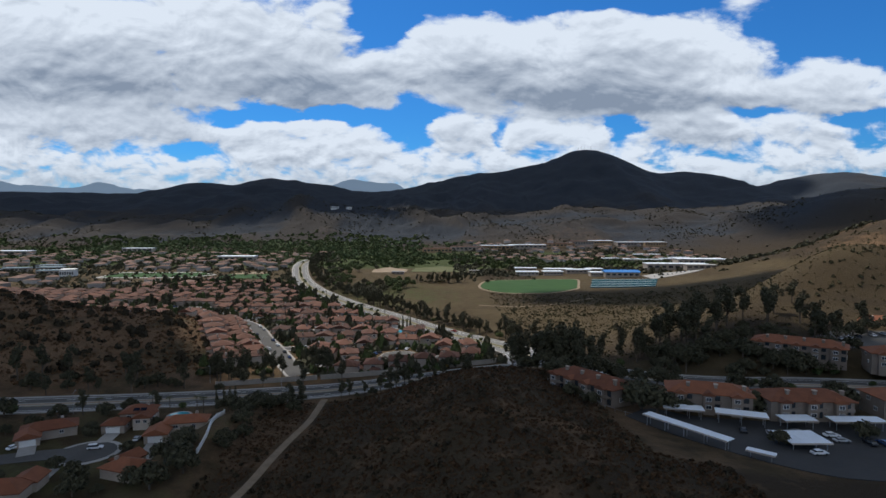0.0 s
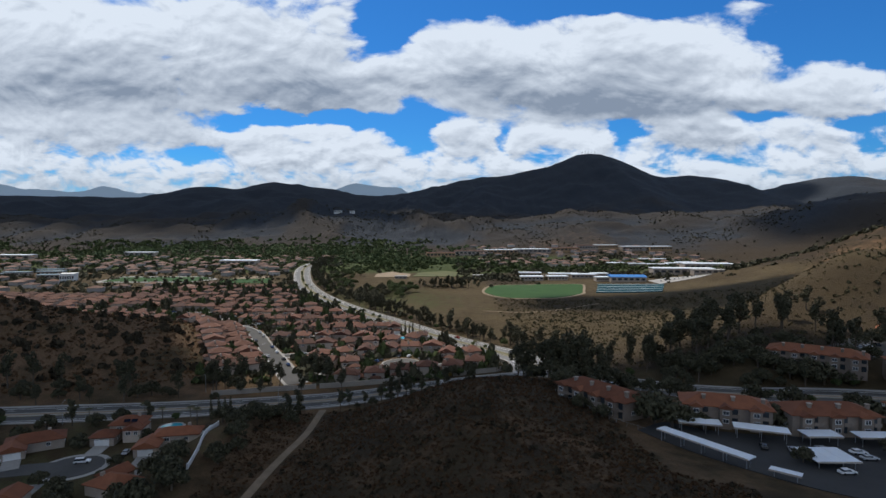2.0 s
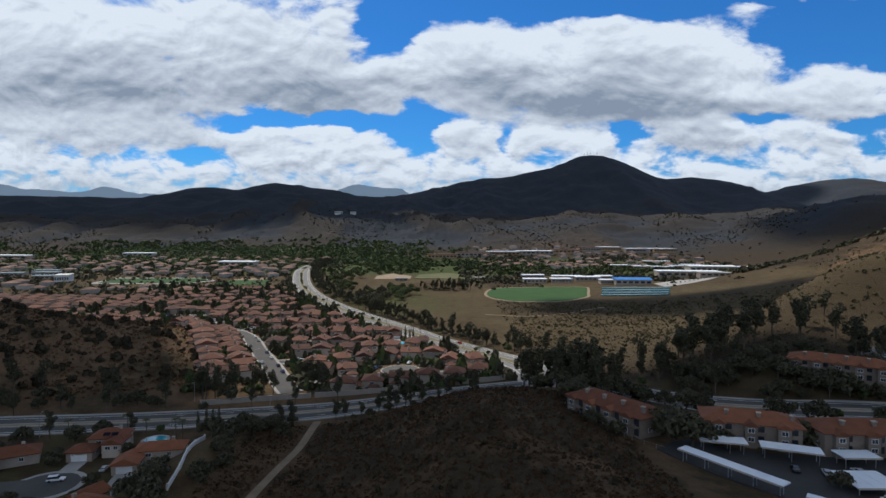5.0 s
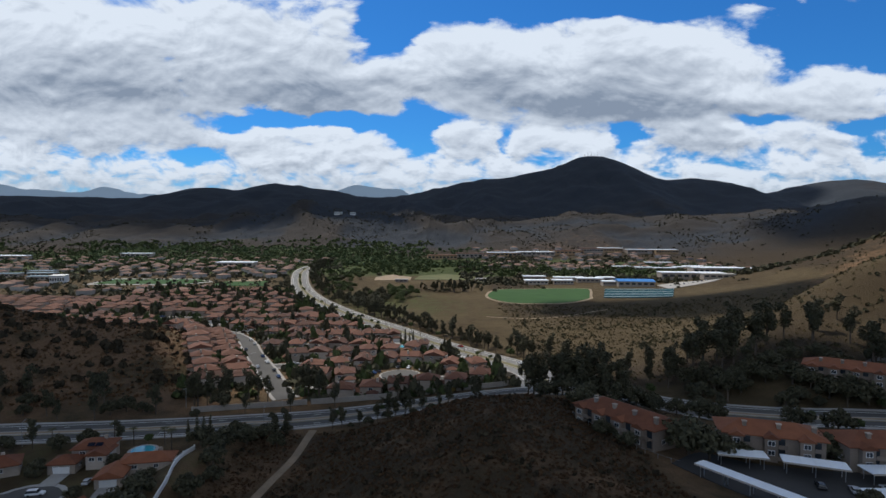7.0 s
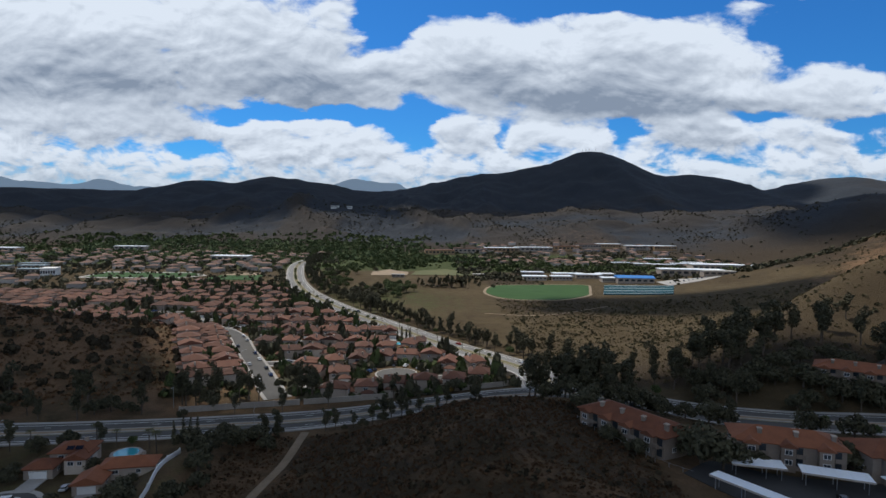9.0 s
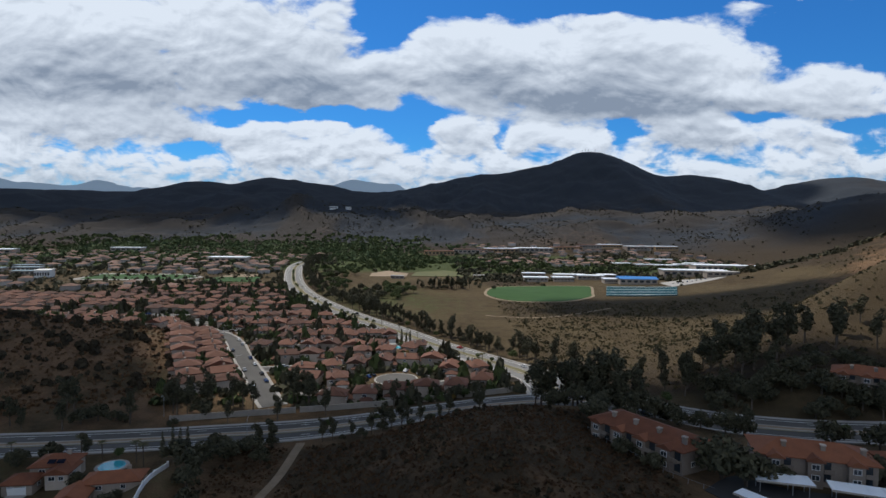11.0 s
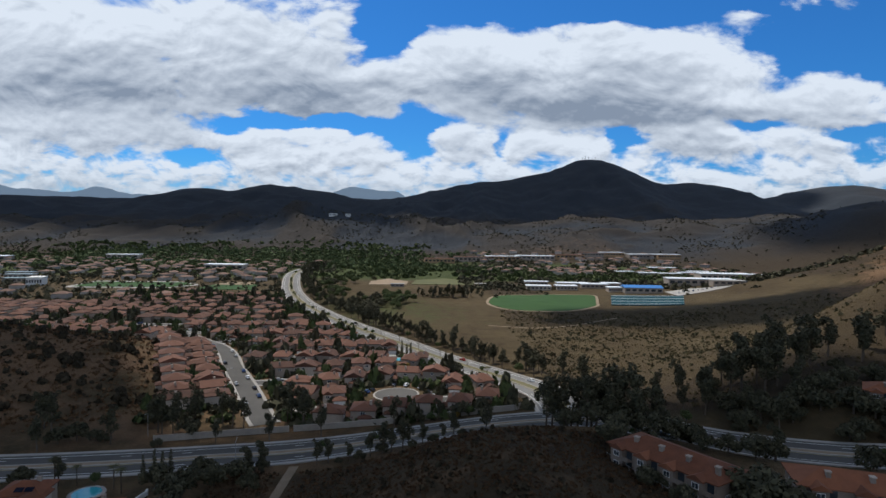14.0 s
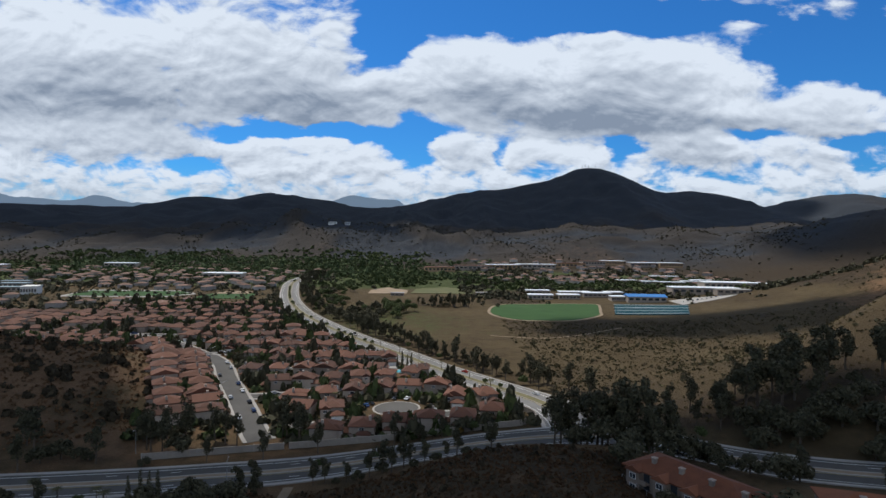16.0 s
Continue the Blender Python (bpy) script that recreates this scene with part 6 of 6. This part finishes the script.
# groves east of the avenue
for cx, cy, rx, ry, n, kind, s in ((-82, 590, 24, 45, 34, "oak", 1.5), (-60, 640, 30, 40, 26, "round", 1.6), (0, 690, 46, 14, 44, "euc", 0.85), (-120, 690, 30, 60, 26, "round", 1.5), (-150, 800, 40, 60, 30, "round", 1.6)):
    for k in range(n):
        x, y = cx + walk_rng.gauss(0, 0.5) * rx, cy + walk_rng.gauss(0, 0.5) * ry
        if far_from(AVENUE, x, y) > 15:
            plant(kind if walk_rng.random() < 0.75 else "oak", x, y, s * walk_rng.uniform(0.7, 1.1))
for k in range(8):
    plant("oak", 157 + (k - 3.5) * 5.0, 247 - (k - 3.5) * 3.6, walk_rng.uniform(1.4, 1.8))
for x, y in ((140, 244), (147, 238), (154, 234), (162, 232), (170, 229), (178, 228), (136, 250), (184, 236), (190, 226), (205, 280), (215, 284), (228, 284), (150, 224), (160, 220)):
    plant("oak", x, y, walk_rng.uniform(1.3, 1.7))


for k in range(46):
    x, y = walk_rng.uniform(92, 215), walk_rng.uniform(236, 312)
    if all(math.hypot(px - x, py - y) > 12 for px, py in PLACED) and far_from(BOULEVARD, x, y) > 14:
        plant(walk_rng.choice(("oak", "oak", "euc")), x, y, walk_rng.uniform(1.0, 1.5))
for x, y in ((-132, 211), (-128, 204), (-155, 212), (-108, 212), (-90, 200), (-160, 205), (-112, 168), (-106, 180), (-134, 166), (-143, 168), (-92, 165), (-99, 160), (-116, 148), (-150, 150), (-183, 172), (-160, 186), (-190, 188)):
    plant("oak", x, y, walk_rng.uniform(0.55, 0.95))


def in_gardens(x, y):
    ok = off_roads(x, y, 14) * (hilly(x, y) < 0.4) * (terrain(x, y) < 9)
    k = np.argsort(AVENUE[:, 1])
    ok = ok * (x < np.interp(y, AVENUE[k, 1], AVENUE[k, 0]) - 14)
    for line in LANES[1:]:
        ok = ok * (np.min(np.hypot(x[:, None] - line[None, :, 0], y[:, None] - line[None, :, 1]), 1) > 6.0)
    ok = ok * (np.hypot(x + 25, y - 328) > 15)
    spots = np.array(PLACED)
    near = np.min(np.maximum(np.abs(x[:, None] - spots[None, :, 0]), np.abs(y[:, None] - spots[None, :, 1])), 1)
    return ok * (near > 4.7) * (np.hypot(x + 28, y - 396) > 9)


scatter("garden_shrubs", spread(6500, -330, 40, 284, 680, in_gardens, 51), 3.3, LEAF_DARK, "dark shrubs and hedges between the houses", "shrubs", 26, 51)
scatter("garden_shrubs", spread(3600, -330, 40, 284, 680, in_gardens, 52), 2.6, LEAF_GREEN, "green shrubs and hedges between the houses", "shrubs", 26, 52)
scatter("garden_trees", spread(1500, -330, 40, 290, 680, in_gardens, 54), 3.0, LEAF_DARK, "dark slender garden trees between the roofs", "trees", 40, 54, tall=2.6)
scatter("garden_trees", spread(1500, -330, 40, 290, 680, in_gardens, 55), 3.2, LEAF_GREEN, "leafy green garden trees between the roofs", "trees", 40, 55, tall=2.1)
scatter("garden_shrubs", spread(2600, -700, -150, 560, 1000, in_gardens, 53), 2.6, LEAF_DARK, "trees and shrubs between the far houses", "shrubs", 22, 53)


def street_lamp(x, y, turn):
    base = new("street_lamp")
    bm = bmesh.new()
    limb(bm, (0, 0, -0.5), (0, 0, 8.5), 0.11, 0.07, 8)
    part("pole", bm, STEEL, base)
    bm = bmesh.new()
    limb(bm, (0, 0, 8.4), (2.2, 0, 8.9), 0.06, 0.05, 6)
    part("arm", bm, STEEL, base)
    part("lamp_head", boxed(2.0, -0.16, 8.82, 2.8, 0.16, 8.98), STEEL, base)
    base.matrix_basis = pose(x, y, ground_z(x, y), 0, 0, turn)
    return tagged(base, "tall grey steel street lamp beside the road", "street lamp", "street lamps")


for x, y, a in ((-139, 402, 40), (-106, 333, 30), (-98, 309, 30), (-112, 271.5, -80), (-70, 245, 100), (-150, 228, 100)):
    street_lamp(x, y, a)

# ---- unseen clouds overhead, laid out so that their shade lies on the land ----
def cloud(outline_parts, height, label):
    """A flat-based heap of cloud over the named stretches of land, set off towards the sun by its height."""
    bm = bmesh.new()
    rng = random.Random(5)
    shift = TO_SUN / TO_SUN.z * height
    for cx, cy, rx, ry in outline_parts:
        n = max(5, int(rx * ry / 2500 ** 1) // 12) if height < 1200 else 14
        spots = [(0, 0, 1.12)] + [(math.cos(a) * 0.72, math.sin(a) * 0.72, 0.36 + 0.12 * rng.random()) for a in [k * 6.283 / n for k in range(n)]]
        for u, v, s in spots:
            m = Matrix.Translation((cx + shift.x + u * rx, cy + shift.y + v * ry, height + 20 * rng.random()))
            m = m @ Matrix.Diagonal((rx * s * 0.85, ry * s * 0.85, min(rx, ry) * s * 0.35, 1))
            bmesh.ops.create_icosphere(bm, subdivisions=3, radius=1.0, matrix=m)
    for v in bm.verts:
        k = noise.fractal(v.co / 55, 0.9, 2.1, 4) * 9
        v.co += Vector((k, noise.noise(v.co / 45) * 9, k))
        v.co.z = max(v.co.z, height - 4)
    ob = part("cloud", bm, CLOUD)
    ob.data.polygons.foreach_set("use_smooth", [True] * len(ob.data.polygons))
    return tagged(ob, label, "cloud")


# both heaps hang out of view; each part is placed to shade one stretch
cloud([(-60, 40, 420, 250), (-340, 305, 190, 135), (-205, 318, 64, 60), (145, 215, 105, 100), (-50, 176, 200, 110), (-420, 120, 300, 260), (440, -40, 330, 240), (40, 164, 170, 92), (-165, 220, 100, 85), (168, 258, 52, 34), (-82, 250, 70, 40), (272, 572, 205, 60)], 700, "unseen flat-based grey cumulus cloud shading the near hills")
cloud([(-2600, 3200, 1200, 850), (-900, 3250, 1200, 800), (500, 3400, 1100, 850), (1600, 3700, 800, 650), (1010, 1330, 240, 230), (-1500, 2080, 660, 460), (-600, 1920, 820, 380), (300, 2200, 560, 320), (1300, 2950, 800, 520)], 2600, "unseen broad cumulus cloud shading the mountain range")
